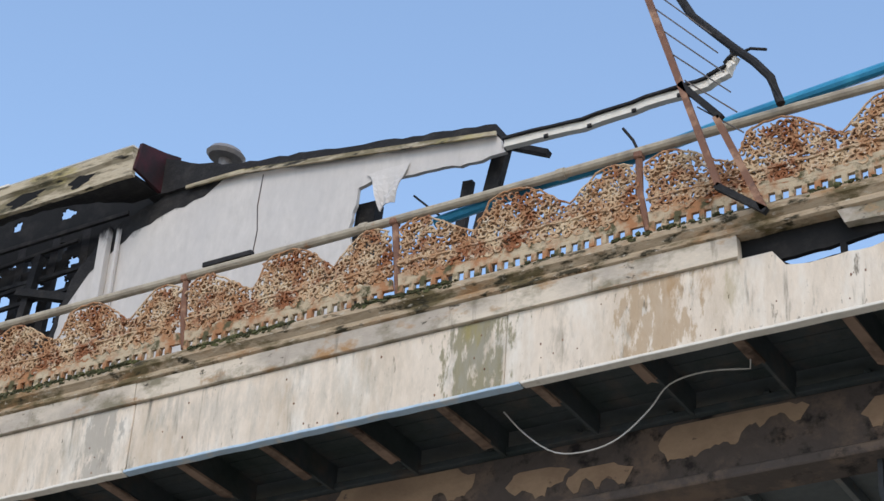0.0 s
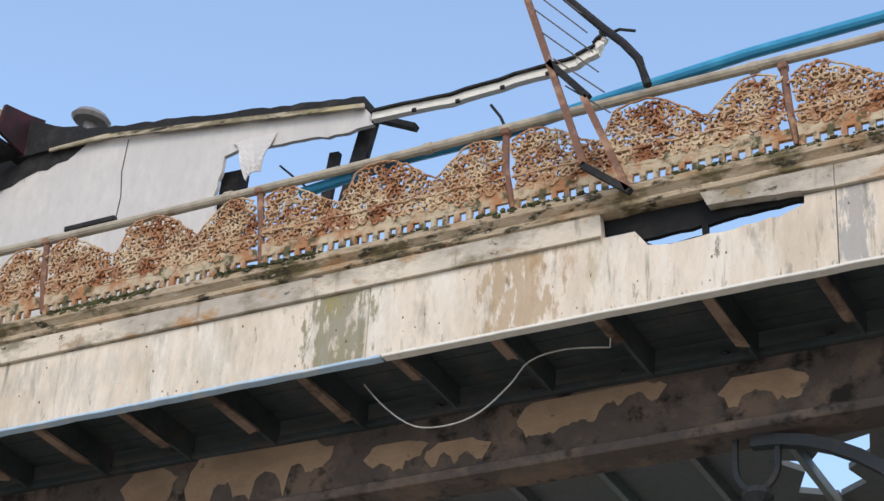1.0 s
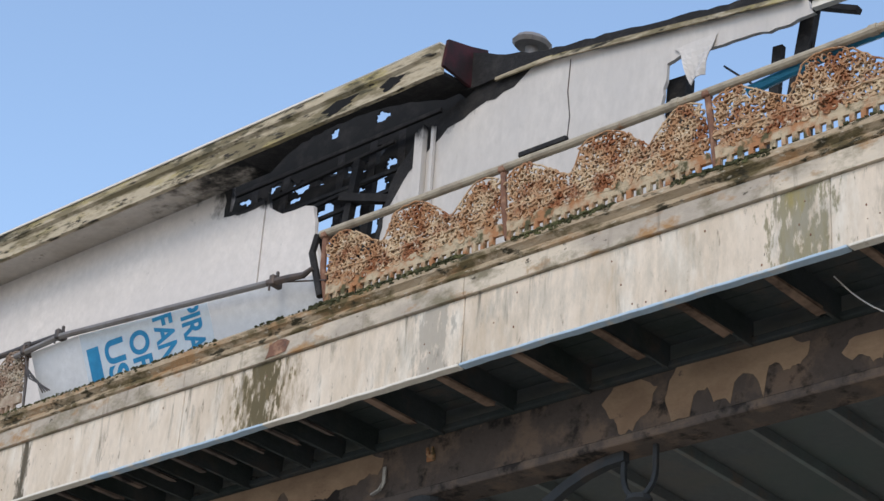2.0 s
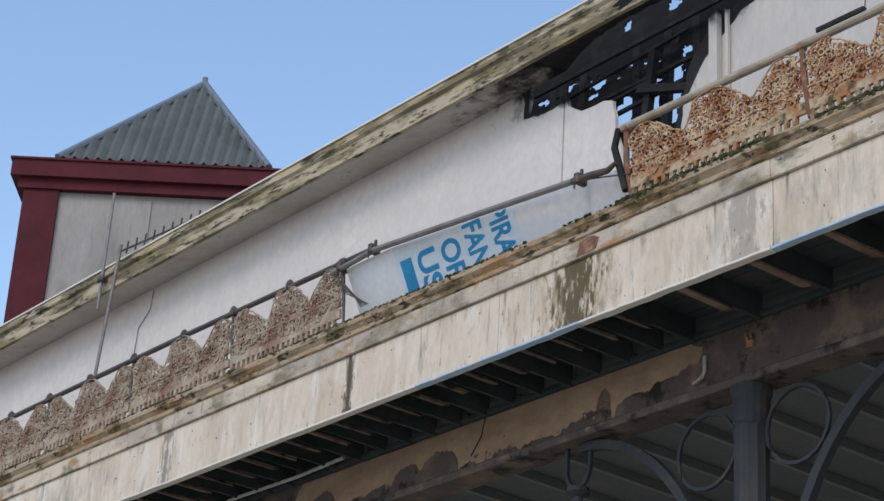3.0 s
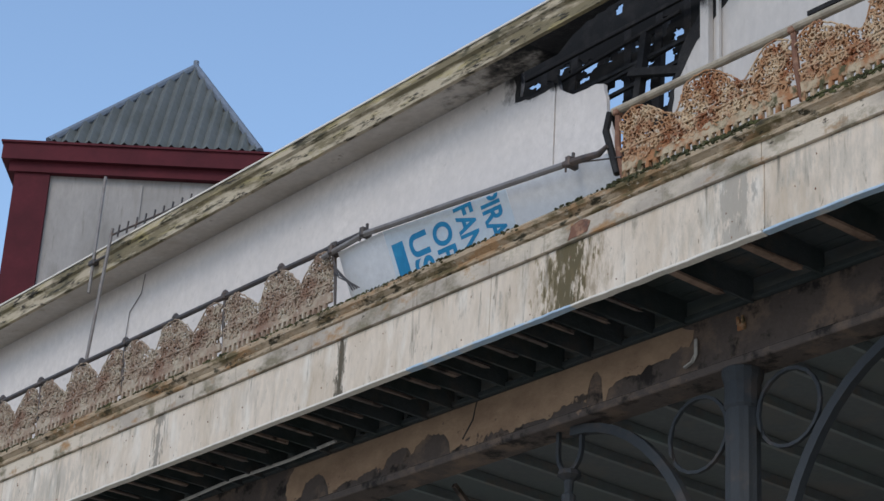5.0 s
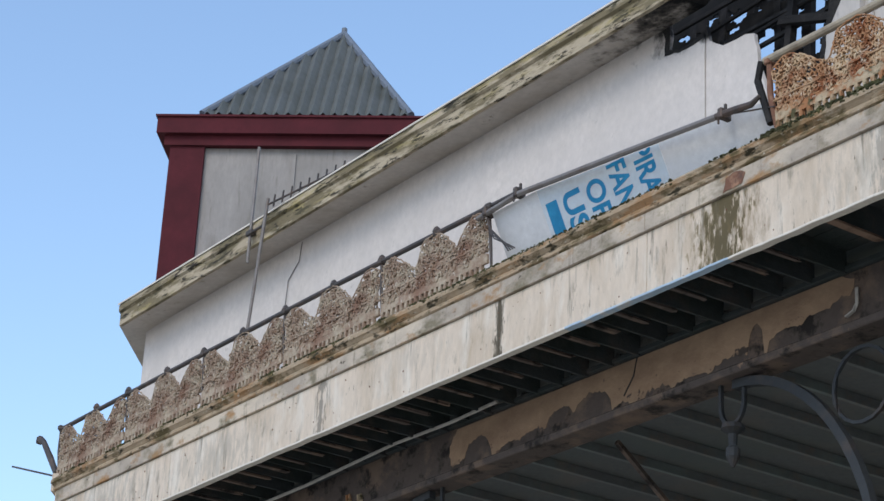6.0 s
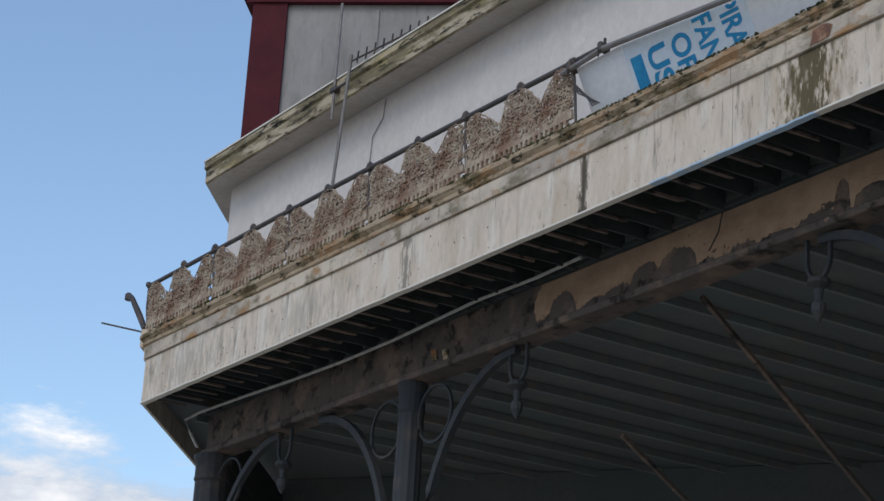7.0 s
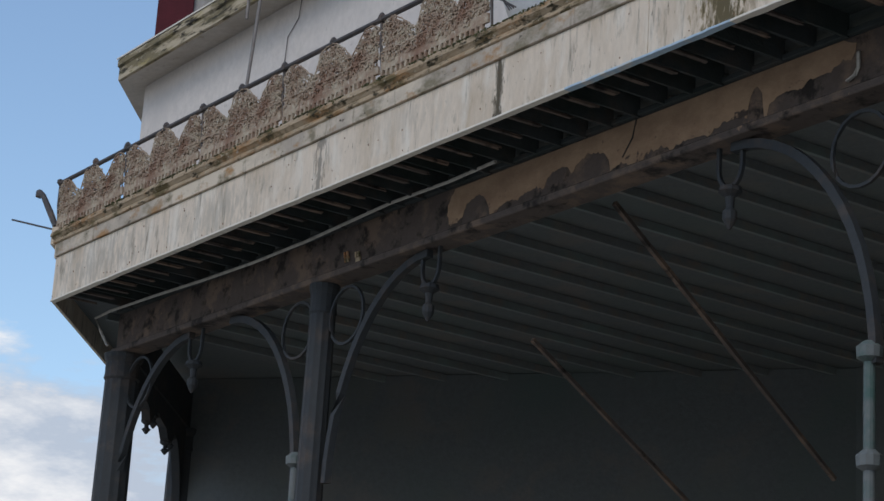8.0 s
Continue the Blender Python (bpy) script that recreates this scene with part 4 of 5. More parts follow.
part("strip", bm, m_cream_strip, gut)
bm = bmesh.new()
tube(bm, [(x, y - 0.02, z + 0.07 + rng.uniform(-0.008, 0.01)) for x, y, z in fine], 0, 4, (0.13, 0.03))
part("burnt_rim", bm, m_char, gut)
for x, z in ((-10.9, 17.03), (-10.3, 17.0), (-9.7, 17.04), (-9.1, 17.08)):
    bm = bmesh.new()
    box(bm, x - 0.03, x + 0.03, WALL - 0.062, WALL - 0.03, z - 0.07, z - 0.02, 0.004)
    part("clip", bm, m_char, gut, "charred fixing clip")
bm = bmesh.new()
tube(bm, [(-8.4, WALL, 17.42), (-8.2, WALL, 17.46), (-8.0, WALL, 17.38)], 0.02, 5)
part("torn_tip", bm, m_char, gut)

# cowl on the roof behind
cowl = thing("roof_cowl", "grey roof cowl sticking up over the charred roof", "cowl")
bm = bmesh.new()
lathe(bm, -17.12, 3.0, [(0.1, 18.9), (0.1, 19.36), (0.26, 19.38), (0.30, 19.44), (0.24, 19.52), (0.1, 19.6), (0.02, 19.62)], 14)
for v in bm.verts:
    v.co.z += (v.co.x + 17.12) * -0.18
part("hood", bm, m_grey_pipe, cowl)


# ---- ornamental railing ----
CREST = ((0.0, 0.80), (0.06, 0.90), (0.13, 0.91), (0.20, 0.80), (0.27, 0.64), (0.33, 0.53), (0.36, 0.62), (0.40, 0.88), (0.46, 0.95), (0.54, 0.96), (0.61, 0.86), (0.67, 0.70), (0.73, 0.55), (0.78, 0.70), (0.86, 0.90), (0.93, 0.92), (1.0, 0.84))


def crest(u):
    """Height of the panel's top along a bay, 0 to 1."""
    for (u0, h0), (u1, h1) in zip(CREST, CREST[1:]):
        if u <= u1:
            return h0 + (h1 - h0) * max(0.0, u - u0) / (u1 - u0)
    return CREST[-1][1]


LEAN = -0.13


def scroll(bm, cx, cz, r, turn, hand, th, y0):
    """A small flat C-scroll in the plane of the railing."""
    n, prev = 9, None
    for i in range(n + 1):
        f = i / n
        a = turn + hand * f * 4.6
        rr = r * (1 - 0.62 * f)
        p = (cx + rr * math.cos(a), cz + rr * math.sin(a))
        w = th * (1.15 - 0.5 * f)
        q = (math.cos(a) * w / 2, math.sin(a) * w / 2)
        ring = [bm.verts.new((p[0] + LEAN * p[1] - q[0], y, p[1] - q[1])) if k == 0 else bm.verts.new((p[0] + LEAN * p[1] + q[0], y, p[1] + q[1])) for k, y in ((0, y0 - 0.014), (1, y0 - 0.014), (1, y0 + 0.014), (0, y0 + 0.014))]
        if prev:
            for k in range(4):
                bm.faces.new((prev[k], prev[(k + 1) % 4], ring[(k + 1) % 4], ring[k]))
        prev = ring


def lattice_mesh(width, seed, dense=1.0):
    rng = random.Random(seed)
    bm = bmesh.new()
    z = 0.15
    row = 0
    while z < 0.95:
        k = int(width / 0.068)
        for i in range(k):
            x = (i + 0.5 * (row % 2) + rng.uniform(-0.25, 0.25)) / k * width
            if not 0.03 < x < width - 0.03 or z > crest(x / width) - 0.03 or rng.random() > dense:
                continue
            scroll(bm, x, z, rng.uniform(0.036, 0.062), rng.uniform(0, 6.28), rng.choice((-1, 1)), rng.uniform(0.015, 0.024) * (1.35 if z < 0.40 else 1.0), rng.uniform(-0.012, 0.012))
        z += 0.06
        row += 1
    for i in range(int(400 * dense)):
        x, z = rng.uniform(0.05, width - 0.05), rng.uniform(0.15, 0.9) ** 1.2
        if z < crest(x / width) - 0.05:
            scroll(bm, x, z, rng.uniform(0.04, 0.085), rng.uniform(0, 6.28), rng.choice((-1, 1)), rng.uniform(0.018, 0.028), rng.uniform(0.025, 0.045))
    for i in range(int(230 * dense)):
        scroll(bm, rng.uniform(0.05, width - 0.05), rng.uniform(0.13, 0.40), rng.uniform(0.03, 0.06), rng.uniform(0, 6.28), rng.choice((-1, 1)), rng.uniform(0.02, 0.032), rng.uniform(-0.03, 0.03))
    # large spirals in each lobe, and the rail between the two tiers
    for u, z, r in ((0.14, 0.62, 0.20), (0.50, 0.64, 0.25), (0.89, 0.62, 0.21)):
        for f in (1.0, 0.6):
            scroll(bm, u * width, z, r * f, rng.uniform(0, 6.28), rng.choice((-1, 1)), 0.026, 0.01)
    tube(bm, [(width * i / 30 + LEAN * 0.34, -0.02, 0.34 + rng.uniform(-0.015, 0.015)) for i in range(31)], 0.016, 5)
    # bead along the crest
    k = 60
    tube(bm, [(u * width + LEAN * (crest(u) + rng.uniform(-0.012, 0.012)), rng.uniform(-0.006, 0.006), crest(u) + rng.uniform(-0.015, 0.01)) for u in [0.01 + 0.98 * i / k for i in range(k + 1)]], 0.013, 5)
    me = bpy.data.meshes.new("lattice")
    bm.to_mesh(me)
    bm.free()
    return me


def base_mesh(width, seed):
    rng = random.Random(seed)
    bm = bmesh.new()
    x = 0.0
    while x < width - 0.06:       # row of blocks with square gaps between them
        box(bm, x, x + 0.058, -0.03, 0.03, -0.09, 0.035)
        x += 0.14
    outline = [(0, 0.02), (width, 0.02)] + [(width * (1 - i / 40), 0.165 + rng.uniform(-0.03, 0.04)) for i in range(41)]
    sheet_y(bm, [(px + LEAN * pz, pz) for px, pz in outline], -0.02, 0.02)
    for v in bm.verts:
        v.co += Vector((rng.uniform(-0.004, 0.004), rng.uniform(-0.006, 0.006), rng.uniform(-0.006, 0.006)))
    me = bpy.data.meshes.new("base_strip")
    bm.to_mesh(me)
    bm.free()
    return me


LATTICES = [lattice_mesh(3.0, s, d) for s, d in ((1, 0.92), (2, 1.0), (3, 0.86))]
BASES = [base_mesh(3.0, s) for s in (4, 5)]
LATTICES_GREY = [m.copy() for m in LATTICES]
BASES_GREY = [m.copy() for m in BASES]
for m in LATTICES: m.materials.append(m_rust)
for m in BASES: m.materials.append(m_base)
for m in LATTICES_GREY: m.materials.append(m_rust_grey)
for m in BASES_GREY: m.materials.append(m_rust_grey)


def railing_bay(x0, x1, i, grey):
    ob = thing("balustrade", "dull brown rusted cast-iron scrollwork railing panel" if grey else "orange rusted cast-iron scrollwork railing panel with cusped top", "railing", "railing panels along the balcony", at=(x0, 0, FLOOR - 0.02))
    ob.scale = ((x1 - x0) / 3.0, 1, 1)
    for nm, meshes in (("lattice", LATTICES_GREY if grey else LATTICES), ("base_strip", BASES_GREY if grey else BASES)):
        o = new(nm, meshes[i % len(meshes)])
        o.parent = ob
    return ob


def railing_post(x, i, mat):
    ob = thing("railing_post", "rusty iron railing post clamped under the handrail", "post", "railing posts")
    bm = bmesh.new()
    k = 0.6 if x < -20 else 1.0
    tube(bm, [(x, 0.03, FLOOR - 0.06), (x - 0.05 - 0.03 * (i % 3), 0.03, FLOOR + 0.45), (x - 0.125, 0.03, FLOOR + 0.98)], [0.035 * k, 0.045 * k, 0.04 * k], 8)
    shaft = part("shaft", bm, mat, ob)
    bm = bmesh.new()
    box(bm, x - 0.175, x - 0.075, -0.03, 0.09, FLOOR + 0.90, FLOOR + 0.99, 0.015)
    part("clamp", bm, mat, shaft)
    return ob


RIGHT_POSTS = [-2.4, -5.56, -8.72, -11.85, -14.85, -17.84]
LEFT_POSTS = [-23.85, -26.7, -29.6, -32.35, -35.2, -38.0]
for i, (x1, x0) in enumerate(zip([0.7] + RIGHT_POSTS, RIGHT_POSTS)):
    railing_bay(x0 + 0.04, x1 - 0.04, i, False)
for i, (x1, x0) in enumerate(zip(LEFT_POSTS, LEFT_POSTS[1:])):
    railing_bay(x0 + 0.04, x1 - 0.04, i + 1, True)
for i, x in enumerate(RIGHT_POSTS + LEFT_POSTS):
    railing_post(x, i, m_brown_iron if x > -20 else m_steel)

hr = thing("handrail", "weathered beige tubular handrail on the railing posts", "handrail")
bm = bmesh.new()
tube(bm, [(-18.05, 0.03, 15.155), (-14, 0.03, 15.14), (-10.5, 0.03, 15.15), (-7, 0.03, 15.2), (-3, 0.03, 15.22), (RIGHT, 0.03, 15.22)], 0.055, 10)
rail_tube = part("tube", bm, m_rail, hr)
for x, z in ((-12.4, 15.15), (-9.8, 15.16), (-6.0, 15.2)):
    bm = bmesh.new()
    tube(bm, [(x - 0.05, 0.03, z), (x + 0.05, 0.03, z)], 0.068, 10)
    part("coupler", bm, m_rail, rail_tube)
hr2 = thing("handrail", "thin dark steel handrail tube over the far railing", "handrail")
bm = bmesh.new()
tube(bm, [(-38.15, 0.03, 15.08), (-33, 0.03, 15.12), (-28, 0.03, 15.13), (-23.2, 0.03, 15.1)], 0.045, 8)
part("tube", bm, m_steel, hr2)
sag = thing("fallen_scaffold_tube", "grey scaffold tube sagging from its clamps over the broken railing", "tube")
bm = bmesh.new()
tube(bm, [(-24.1, -0.07, 14.93), (-23.1, -0.07, 15.0), (-21, -0.07, 14.82), (-18.7, -0.07, 14.62)], 0.045, 8)
sag_tube = part("tube", bm, m_grey_pipe, sag)
bm = bmesh.new()
tube(bm, [(-18.85, -0.07, 14.63), (-18.5, -0.07, 14.6), (-18.2, -0.07, 14.56), (-18.05, -0.07, 14.62)], [0.052, 0.05, 0.045, 0.03], 8)
part("socket", bm, m_steel, sag)
for x, z in ((-23.9, 14.98), (-23.15, 15.03), (-18.75, 14.63)):
    bm = bmesh.new()
    box(bm, x - 0.045, x + 0.045, -0.13, 0.07, z - 0.075, z + 0.085, 0.02)
    box(bm, x - 0.02, x + 0.02, -0.03, 0.01, z + 0.07, z + 0.17, 0.008)
    box(bm, x - 0.07, x - 0.04, -0.1, -0.07, z - 0.13, z + 0.02, 0.008)
    part("clamp", bm, m_steel, sag_tube, "dark steel clamp")
bm = bmesh.new()
tube(bm, [(-18.7, -0.07, 14.6), (-17.85, 0, 14.42)], 0.012, 5)
part("tie_wire", bm, m_steel, sag)
# bent end of the broken railing
bent = thing("bent_railing_end", "dark bent iron end of the broken railing", "railing")
bm = bmesh.new()
for k in range(4):
    tube(bm, [(-23.93 + 0.02 * k, -0.04, 15.0 - 0.1 * k), (-23.78 + 0.03 * k, -0.06, 14.66 - 0.06 * k), (-23.5 + 0.05 * k, -0.08, 14.40 - 0.04 * k), (-23.28 + 0.05 * k, -0.09, 14.14)], 0.012, 5)
part("strap", bm, m_steel, bent)
bent = thing("bent_railing_end", "charred strap hanging at the railing's burnt end", "railing")
bm = bmesh.new()
tube(bm, [(-18.08, 0, 15.15), (-18.15, 0, 14.9), (-18.05, 0, 14.6), (-17.92, 0, 14.2)], 0.05, 6)
part("strap", bm, m_char, bent)
# finials on the far handrail
for x in (-36.5, -35.2, -33.7, -32.35, -31.0, -29.6, -28.1, -26.7, -25.2):
    bm = bmesh.new()
    lathe(bm, x - 0.12, 0.03, [(0.05, 15.1), (0.07, 15.16), (0.05, 15.21), (0.02, 15.24)], 8)
    tagged(finish("clamp_knob", bm, m_steel), "dark rusty clamp knob on the handrail", "clamp", "knobs on the handrail")
# curled corner of the railing
cc = thing("railing_corner_scroll", "dark curled railing scroll at the balcony's corner", "railing")
bm = bmesh.new()
tube(bm, [(-38.05, 0, 14.15), (-38.4, 0, 14.55), (-38.75, -0.02, 14.95), (-38.95, -0.02, 15.05), (-39.0, -0.02, 14.98)], [0.06, 0.07, 0.06, 0.09, 0.06], 8)
part("scroll", bm, m_steel, cc)
bm = bmesh.new()
tube(bm, [(-38.1, 0, 14.1), (-40.2, 0.0, 14.78)], 0.02, 5)
part("rod", bm, m_steel, cc)

# ---- things on the balcony ----
# leaning rusty drying frame
rack = thing("drying_rack", "rusty brown drying rack strung with wires, leaning over the balcony", "frame")
def rod(name, pts, w, mat):
    bm = bmesh.new()
    tube(bm, pts, 0, 4, (w, w))
    part(name, bm, mat, rack)
rod("rail", [(-8.95, -0.3, 18.0), (-8.60, -0.3, 16.96), (-7.75, -0.3, 14.21)], 0.07, m_brown_iron)
rod("rail", [(-7.78, -0.3, 15.09), (-7.25, -0.3, 13.78)], 0.07, m_brown_iron)
rod("foot", [(-7.78, -0.3, 14.22), (-7.23, -0.3, 13.76)], 0.07, m_char)
rod("link", [(-8.2, -0.3, 15.66), (-7.72, -0.3, 15.07)], 0.07, m_char)
bm = bmesh.new()
tube(bm, [(-8.6, 0.1, 17.6), (-8.2, 0.0, 16.8), (-7.65, -0.1, 16.1), (-7.4, -0.15, 15.8), (-7.2, -0.2, 15.5), (-7.09, -0.2, 15.12)], 0.05, 8)
part("bow", bm, m_char, rack)
for i in range(6):
    f = i / 5
    bm = bmesh.new()
    tube(bm, [(-8.75 + 0.75 * f, -0.3, 17.3 - 2.0 * f), (-8.75 + 0.75 * f + 0.85 * (1 - 0.45 * f), -0.15, 17.3 - 2.0 * f - 0.95 * (1 - 0.6 * f))], 0.009, 4)
    part("wire", bm, m_steel, rack)

blue = thing("blue_pipe", "long bright blue pipe lying behind the handrail", "pipe")
bm = bmesh.new()
tube(bm, [(-11.5, 0.16, 15.06), (-10.1, 0.15, 15.19), (-9.02, 0.15, 15.20), (-7.8, 0.15, 15.34), (-6.08, 0.15, 15.49), (-4.57, 0.15, 15.55), (0.5, 0.15, 15.7)], 0.065, 10)
part("tube", bm, m_blue, blue)
stub = thing("rusty_stub", "thin bent rusty bar sticking up behind the handrail", "bar")
bm = bmesh.new()
tube(bm, [(-8.85, 0.03, 15.18), (-8.92, 0.03, 15.35), (-9.05, 0.03, 15.55)], 0.018, 5)
part("bar", bm, m_char, stub)
plank = thing("loose_plank", "short charred plank caught behind the handrail", "plank")
bm = bmesh.new()
bar(bm, (-14.72, 0.03, 15.235), (-14.0, 0.03, 15.235), 0.07, 0.06)
part("board", bm, m_char, plank)

# sheets that stand on the balcony floor and lean out against the sagging tube
bm = bmesh.new()
box(bm, LEFT, -12.0, 0.125, 0.45, 13.9, 14.10, 0.004)
part("floor_edge", bm, m_dark_wood, balcony_edge)
SHEET_TOP = Vector((0, 0.0, 14.986))
SHEET_DOWN = Vector((0, 0.2, -0.41)).normalized()
SHEET_OUT = Vector((0, -0.41, -0.2)).normalized()
SHEET_LONG = 0.975


def on_sheet(x, v, out):
    """A point v metres down a leaning sheet, out metres in front of it."""
    p = SHEET_TOP + SHEET_DOWN * v + SHEET_OUT * out
    return (x, p.y, p.z)


def tube_line(x):
    """Where a sheet meets the tube, which falls to the right."""
    return 0.03 + 0.07 * max(0.0, x + 22.8)


def slab(bm, x0, x1, v0, v1, out0, out1):
    v0 = max(v0, tube_line(x0)), max(v0, tube_line(x1))
    vs = [[bm.verts.new(on_sheet(x, v, o)) for x, v in ((x0, v0[0]), (x1, v0[1]), (x1, v1), (x0, v1))] for o in (out0, out1)]
    for i in range(4):
        k = (i + 1) % 4
        bm.faces.new((vs[0][i], vs[0][k], vs[1][k], vs[1][i]))
    bm.faces.new(vs[0]), bm.faces.new(vs[1])


sign = thing("sign_board", "pale blue sign sheet with bright blue lettering, leaning on its side", "sign")
SIGN_X = -22.79
bm = bmesh.new()
slab(bm, SIGN_X, -20.2, 0.0, SHEET_LONG, 0.0, 0.006)
part("board", bm, m_sign, sign)
bm = bmesh.new()
slab(bm, SIGN_X + 0.09, SIGN_X + 0.34, 0.27, SHEET_LONG - 0.002, 0.007, 0.009)
part("stripe", bm, m_letter, sign)
for text, u, cap, v, long in (("US", 0.45, 0.41, 0.25, 0.60), ("OPS", 0.97, 0.40, 0.25, 0.76), ("FAN", 1.50, 0.39, 0.16, 0.64), ("PIRA", 2.04, 0.39, 0.11, 0.70)):
    cu = bpy.data.curves.new("lettering", "FONT")
    cu.body, cu.size, cu.offset = text, 1.0, 0.03
    tmp = bpy.data.objects.new("tmp", cu)
    scene.collection.objects.link(tmp)
    bpy.context.view_layer.update()
    me = bpy.data.meshes.new_from_object(tmp.evaluated_get(bpy.context.evaluated_depsgraph_get()))
    bpy.data.objects.remove(tmp)
    x0, x1 = min(q.co.x for q in me.vertices), max(q.co.x for q in me.vertices)
    y0, y1 = min(q.co.y for q in me.vertices), max(q.co.y for q in me.vertices)
    bm = bmesh.new()
    bm.from_mesh(me)
    for q in bm.verts:      # the text reads downwards
        q.co = Vector(on_sheet(SIGN_X + u + (q.co.y - y0) / (y1 - y0) * cap, v + (q.co.x - x0) / (x1 - x0) * long, 0.009))
    for end, way in ((0.004, -1), (SHEET_LONG - 0.004, 1)):     # cut off at the sheet's edges
        bmesh.ops.bisect_plane(bm, geom=bm.verts[:] + bm.edges[:] + bm.faces[:], plane_co=on_sheet(0, max(end, tube_line(SIGN_X + u + cap)) if way < 0 else end, 0), plane_no=SHEET_DOWN * way, clear_outer=True)
    part("lettering", bm, m_letter, sign)
for x0, x1 in ((-23.85, SIGN_X - 0.01), (-20.19, -18.1)):
    pan = thing("leaning_sheet", "plain pale blue-grey sheet leaning out against the tube", "panel", "sheets beside the sign")
    bm = bmesh.new()
    slab(bm, x0, x1, 0.0, SHEET_LONG, 0.0, 0.006)
    part("sheet", bm, m_panel, pan)

# poles and aerial at the eave
pole = thing("aerial_pole", "thin grey pole clamped to the eave", "pole")
bm = bmesh.new()
tube(bm, [(-32.68, 0.86, 17.2), (-32.62, 0.86, 19.57)], 0.03, 8)
part("pole", bm, m_grey_pipe, pole)
bm = bmesh.new()
box(bm, -32.76, -32.56, 0.80, 0.93, 17.74, 17.85, 0.02)
box(bm, -32.62, -32.1, 0.82, 0.86, 17.77, 17.81, 0.008)
part("clamp", bm, m_steel, pole)
pole2 = thing("aerial_pole", "thin grey pole with a small spiked aerial standing on the balcony", "pole")
bm = bmesh.new()
tube(bm, [(-32.38, 0.7, 14.1), (-31.83, 0.7, 18.18)], 0.032, 8)
part("pole", bm, m_grey_pipe, pole2)
bm = bmesh.new()
tube(bm, [(-31.87, 0.7, 18.05), (-30.1, 1.3, 18.42)], 0.02, 5)
for i in range(9):
    f = (i + 0.5) / 9
    c = Vector((-31.8, 0.72, 18.07)).lerp(Vector((-30.1, 1.3, 18.42)), f)
    tube(bm, [c + Vector((0, 0, -0.1)), c + Vector((0.03, 0, 0.13))], 0.018, 4)
part("aerial", bm, m_steel, pole2)
wire = thing("loose_wire", "thin black wire hanging down the wall", "wire")
bm = bmesh.new()
tube(bm, [(-31.96, WALL - 0.02, 17.6), (-32.02, WALL - 0.02, 17.23), (-32.36, WALL - 0.02, 16.95), (-32.40, WALL - 0.02, 16.45), (-32.42, WALL - 0.02, 15.6), (-32.6, WALL - 0.02, 14.2)], 0.008, 5)
part("strand", bm, m_steel, wire)

# cables under the balcony
cab = thing("hanging_wire", "pale loose wire looping down under the balcony", "wire")
bm = bmesh.new()
loop = [(-10.95, 1.0, 12.9), (-10.65, 1.0, 12.55), (-10.27, 1.0, 12.26), (-9.85, 1.0, 12.2), (-9.49, 1.0, 12.29), (-9.15, 1.0, 12.55), (-8.92, 1.0, 12.80), (-8.5, 1.0, 12.86), (-7.99, 1.0, 12.78)]
loop = [(x * 0.975, -17.36 + (y + 17.36) * 0.975, 1.6 + (z - 1.6) * 0.975) for x, y, z in loop]
smooth = []
for i in range(len(loop) - 1):
    a, b, c, d = (Vector(loop[min(max(k, 0), len(loop) - 1)]) for k in (i - 1, i, i + 1, i + 2))
    for k in range(4):
        f = k / 4
        smooth.append(0.5 * (2 * b + (c - a) * f + (2 * a - 5 * b + 4 * c - d) * f * f + (3 * b - a - 3 * c + d) * f ** 3))
tube(bm, smooth + [Vector(loop[-1]), Vector((-7.77, 0.5, 12.60))], 0.009, 5)
part("strand", bm, m_cable, cab)
cab = thing("sagging_cable", "grey cable slung along the beam under the balcony", "cable")
bm = bmesh.new()
tube(bm, [(-37.85, 1.3, 11.95), (-38.2, 1.3, 12.3), (-38.5, 1.3, 12.62), (-37.9, 1.3, 12.66), (-36, 1.3, 12.62), (-34.16, 1.3, 12.56), (-32.4, 1.3, 12.53), (-30.66, 1.3, 12.55), (-28.09, 1.3, 12.66), (-26.5, 1.3, 12.64), (-25.3, 1.3, 12.68)], 0.03, 6)
part("strand", bm, m_cable, cab)

# ---- tower behind ----
tower = thing("tower", "grey tower with dark red posts and corrugated pyramid roof", "tower")
TA, TU, TN = Vector((-46.70, 5.60, 0)), Vector((0.646, 0.763, 0)), Vector((-0.763, 0.646, 0))
def tp(u, off, z):
    p = TA + TU * u + TN * off
    return Vector((p.x, p.y, z))
def tbox(bm, u0, u1, o0, o1, z0, z1):
    lo = [bm.verts.new(tp(u, o, z0)) for u, o in ((u0, o0), (u1, o0), (u1, o1), (u0, o1))]
    hi = [bm.verts.new(tp(u, o, z1)) for u, o in ((u0, o0), (u1, o0), (u1, o1), (u0, o1))]
    for i in range(4):
        bm.faces.new((lo[i], lo[(i + 1) % 4], hi[(i + 1) % 4], hi[i]))
    bm.faces.new(lo), bm.faces.new(hi)
TB = 7.7
bm = bmesh.new(); tbox(bm, 0.45, TB - 0.45, 0.35, TB - 0.35, 15.6, 26.5); tower_wall = part("wall", bm, m_tower_wall, tower)
bm = bmesh.new(); tbox(bm, 0, TB, 0, TB, 26.75, 27.21); tbox(bm, 0.2, TB - 0.2, 0.15, TB - 0.15, 26.46, 26.75); part("cornice", bm, m_red, tower, "dark red cornice")
bm = bmesh.new(); tbox(bm, -0.05, TB + 0.05, -0.05, TB + 0.05, 27.21, 27.27); part("capping", bm, m_red, tower)
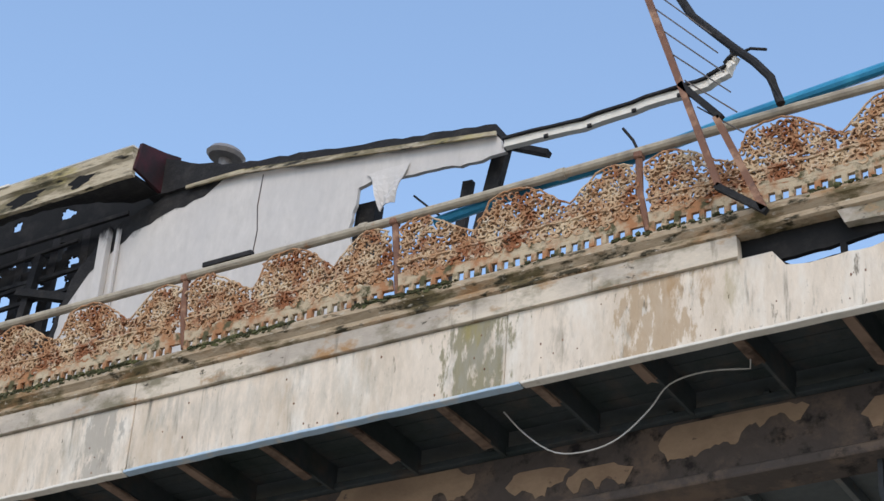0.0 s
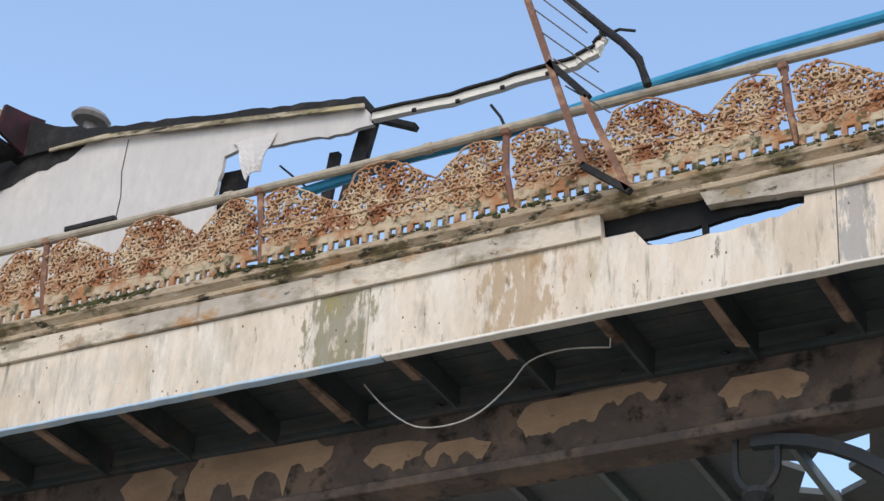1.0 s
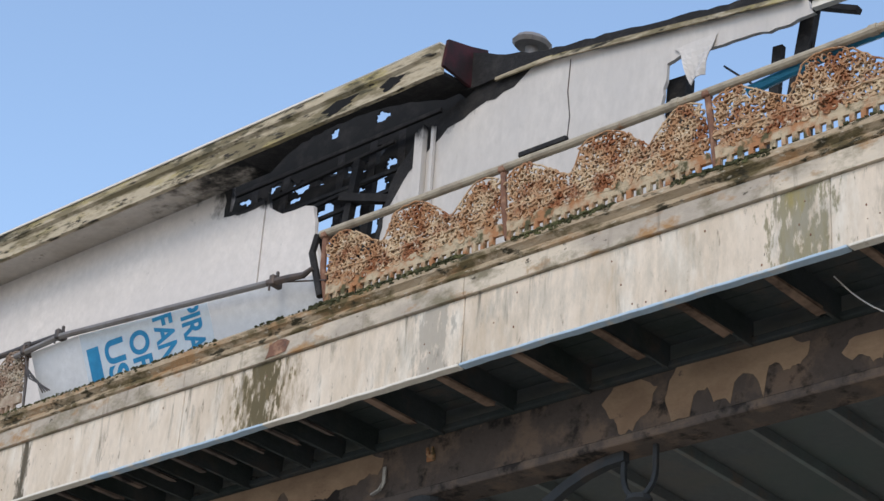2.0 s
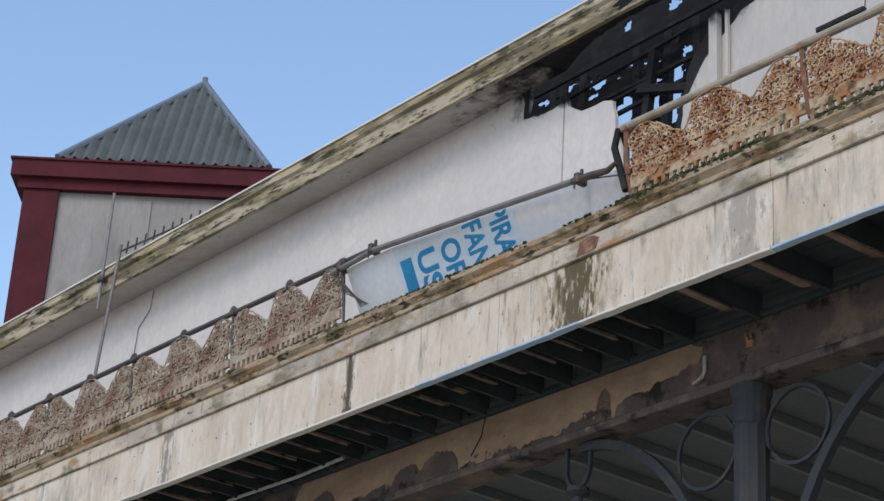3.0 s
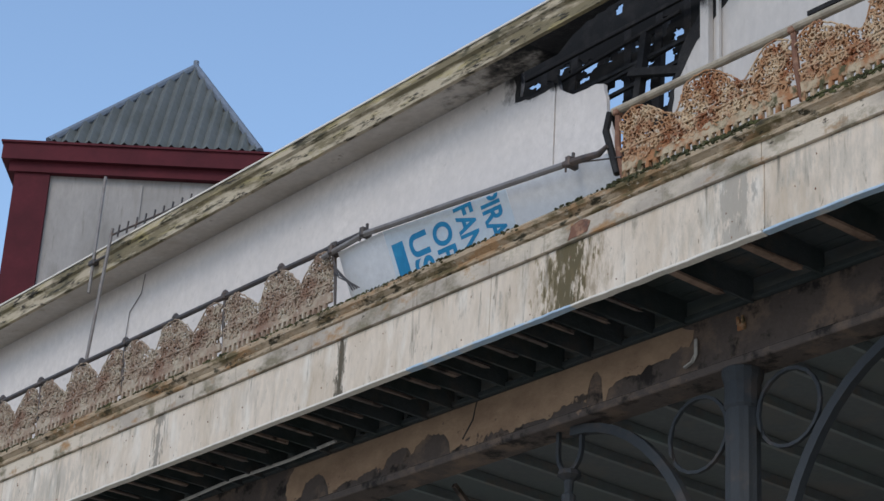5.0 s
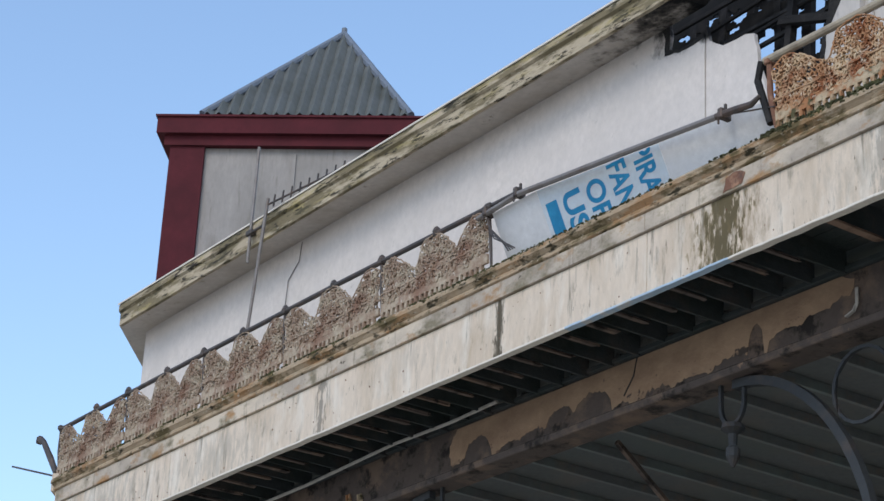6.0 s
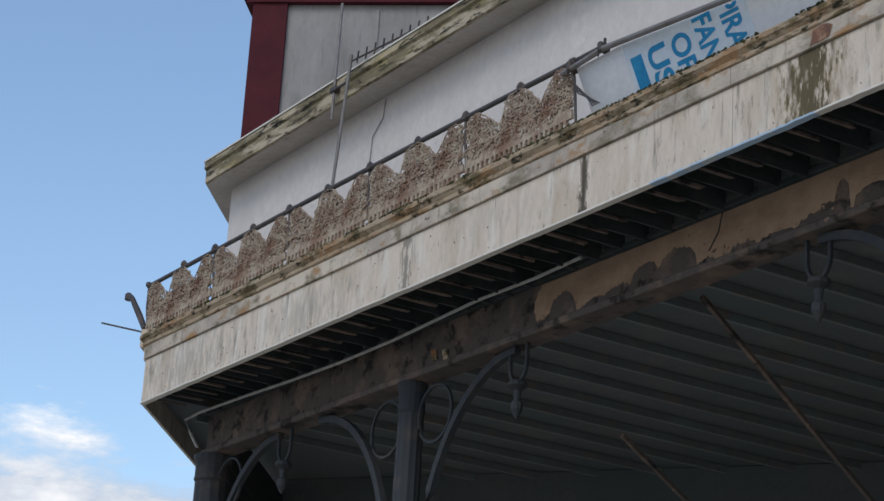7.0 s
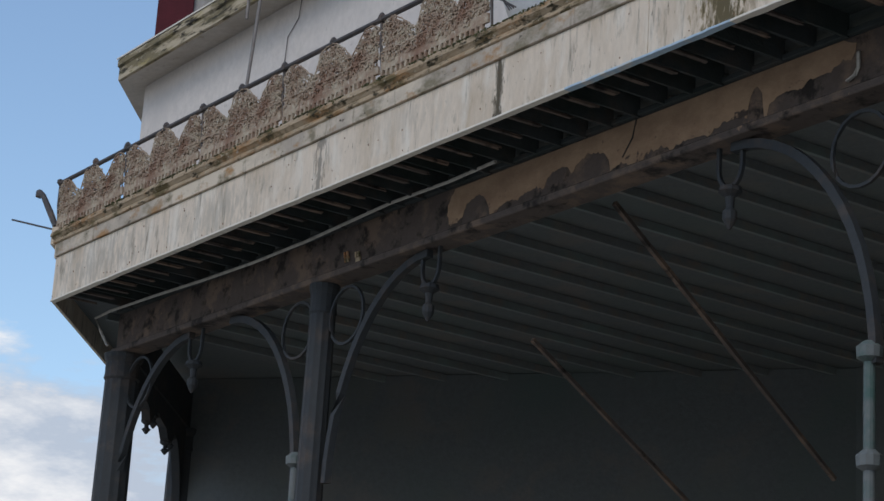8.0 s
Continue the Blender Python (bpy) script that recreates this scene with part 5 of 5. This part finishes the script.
for u0, u1 in ((0.36, 1.28), (TB - 1.28, TB - 0.36)):
    bm = bmesh.new(); tbox(bm, u0, u1, 0.22, 1.0, 15.6, 26.46); part("corner_post", bm, m_red, tower, "dark red corner post")
for u in (3.67,):
    bm = bmesh.new(); tbox(bm, u - 0.05, u + 0.05, 0.30, 0.36, 15.6, 26.3); part("cover_strip", bm, m_tower_wall, tower_wall)
APEX_U, APEX_O, APEX_Z, R0, R1, RZ = 4.35, 2.85, 31.2, 1.15, 6.7, 27.27
apex = tp(APEX_U, APEX_O, APEX_Z)
base = [tp(R0, 0.1, RZ), tp(R1, 0.1, RZ), tp(R1, 5.6, RZ), tp(R0, 5.6, RZ)]
for i in range(4):
    a, b = base[i], base[(i + 1) % 4]
    bm = bmesh.new()
    nrm = (b - a).cross(apex - a).normalized()
    k = 18
    mid = (apex - a).dot((b - a).normalized()) / (b - a).length
    for j in range(k):
        def edge(f):
            foot = a.lerp(b, f)
            h = f / mid if f < mid else (1 - f) / (1 - mid)
            up = apex - a.lerp(b, mid)
            return foot, foot + up * h
        f0, f1 = j / k, (j + 0.5) / k
        f2 = (j + 1) / k
        for fa, fb, ha, hb in ((f0, f1, 0.0, 0.15), (f1, f2, 0.15, 0.0)):
            p0, q0 = edge(fa); p1, q1 = edge(fb)
            vs = [bm.verts.new(p0 + nrm * ha), bm.verts.new(p1 + nrm * hb), bm.verts.new(q1 + nrm * hb), bm.verts.new(q0 + nrm * ha)]
            bm.faces.new(vs)
    slope = part("roof_slope", bm, m_sheet, tower, "dull grey corrugated roof slope")
    bm = bmesh.new()
    tube(bm, [base[i] + Vector((0, 0, 0.08)), apex + Vector((0, 0, 0.08))], 0.11, 8)
    part("hip_capping", bm, m_lead, slope, "grey-blue hip capping")
bm = bmesh.new()
tube(bm, [apex, apex + Vector((0, 0, 0.28))], 0.08, 8)
part("finial", bm, m_lead, tower)

bm = bmesh.new()
tbox(bm, 0.4, 14.0, 0.3, TB, 15.2, 15.598)
rear_roof = finish("rear_roof", bm, m_sheet)
tagged(rear_roof, "flat grey roof slab that carries the tower", "roof", kind="structure")
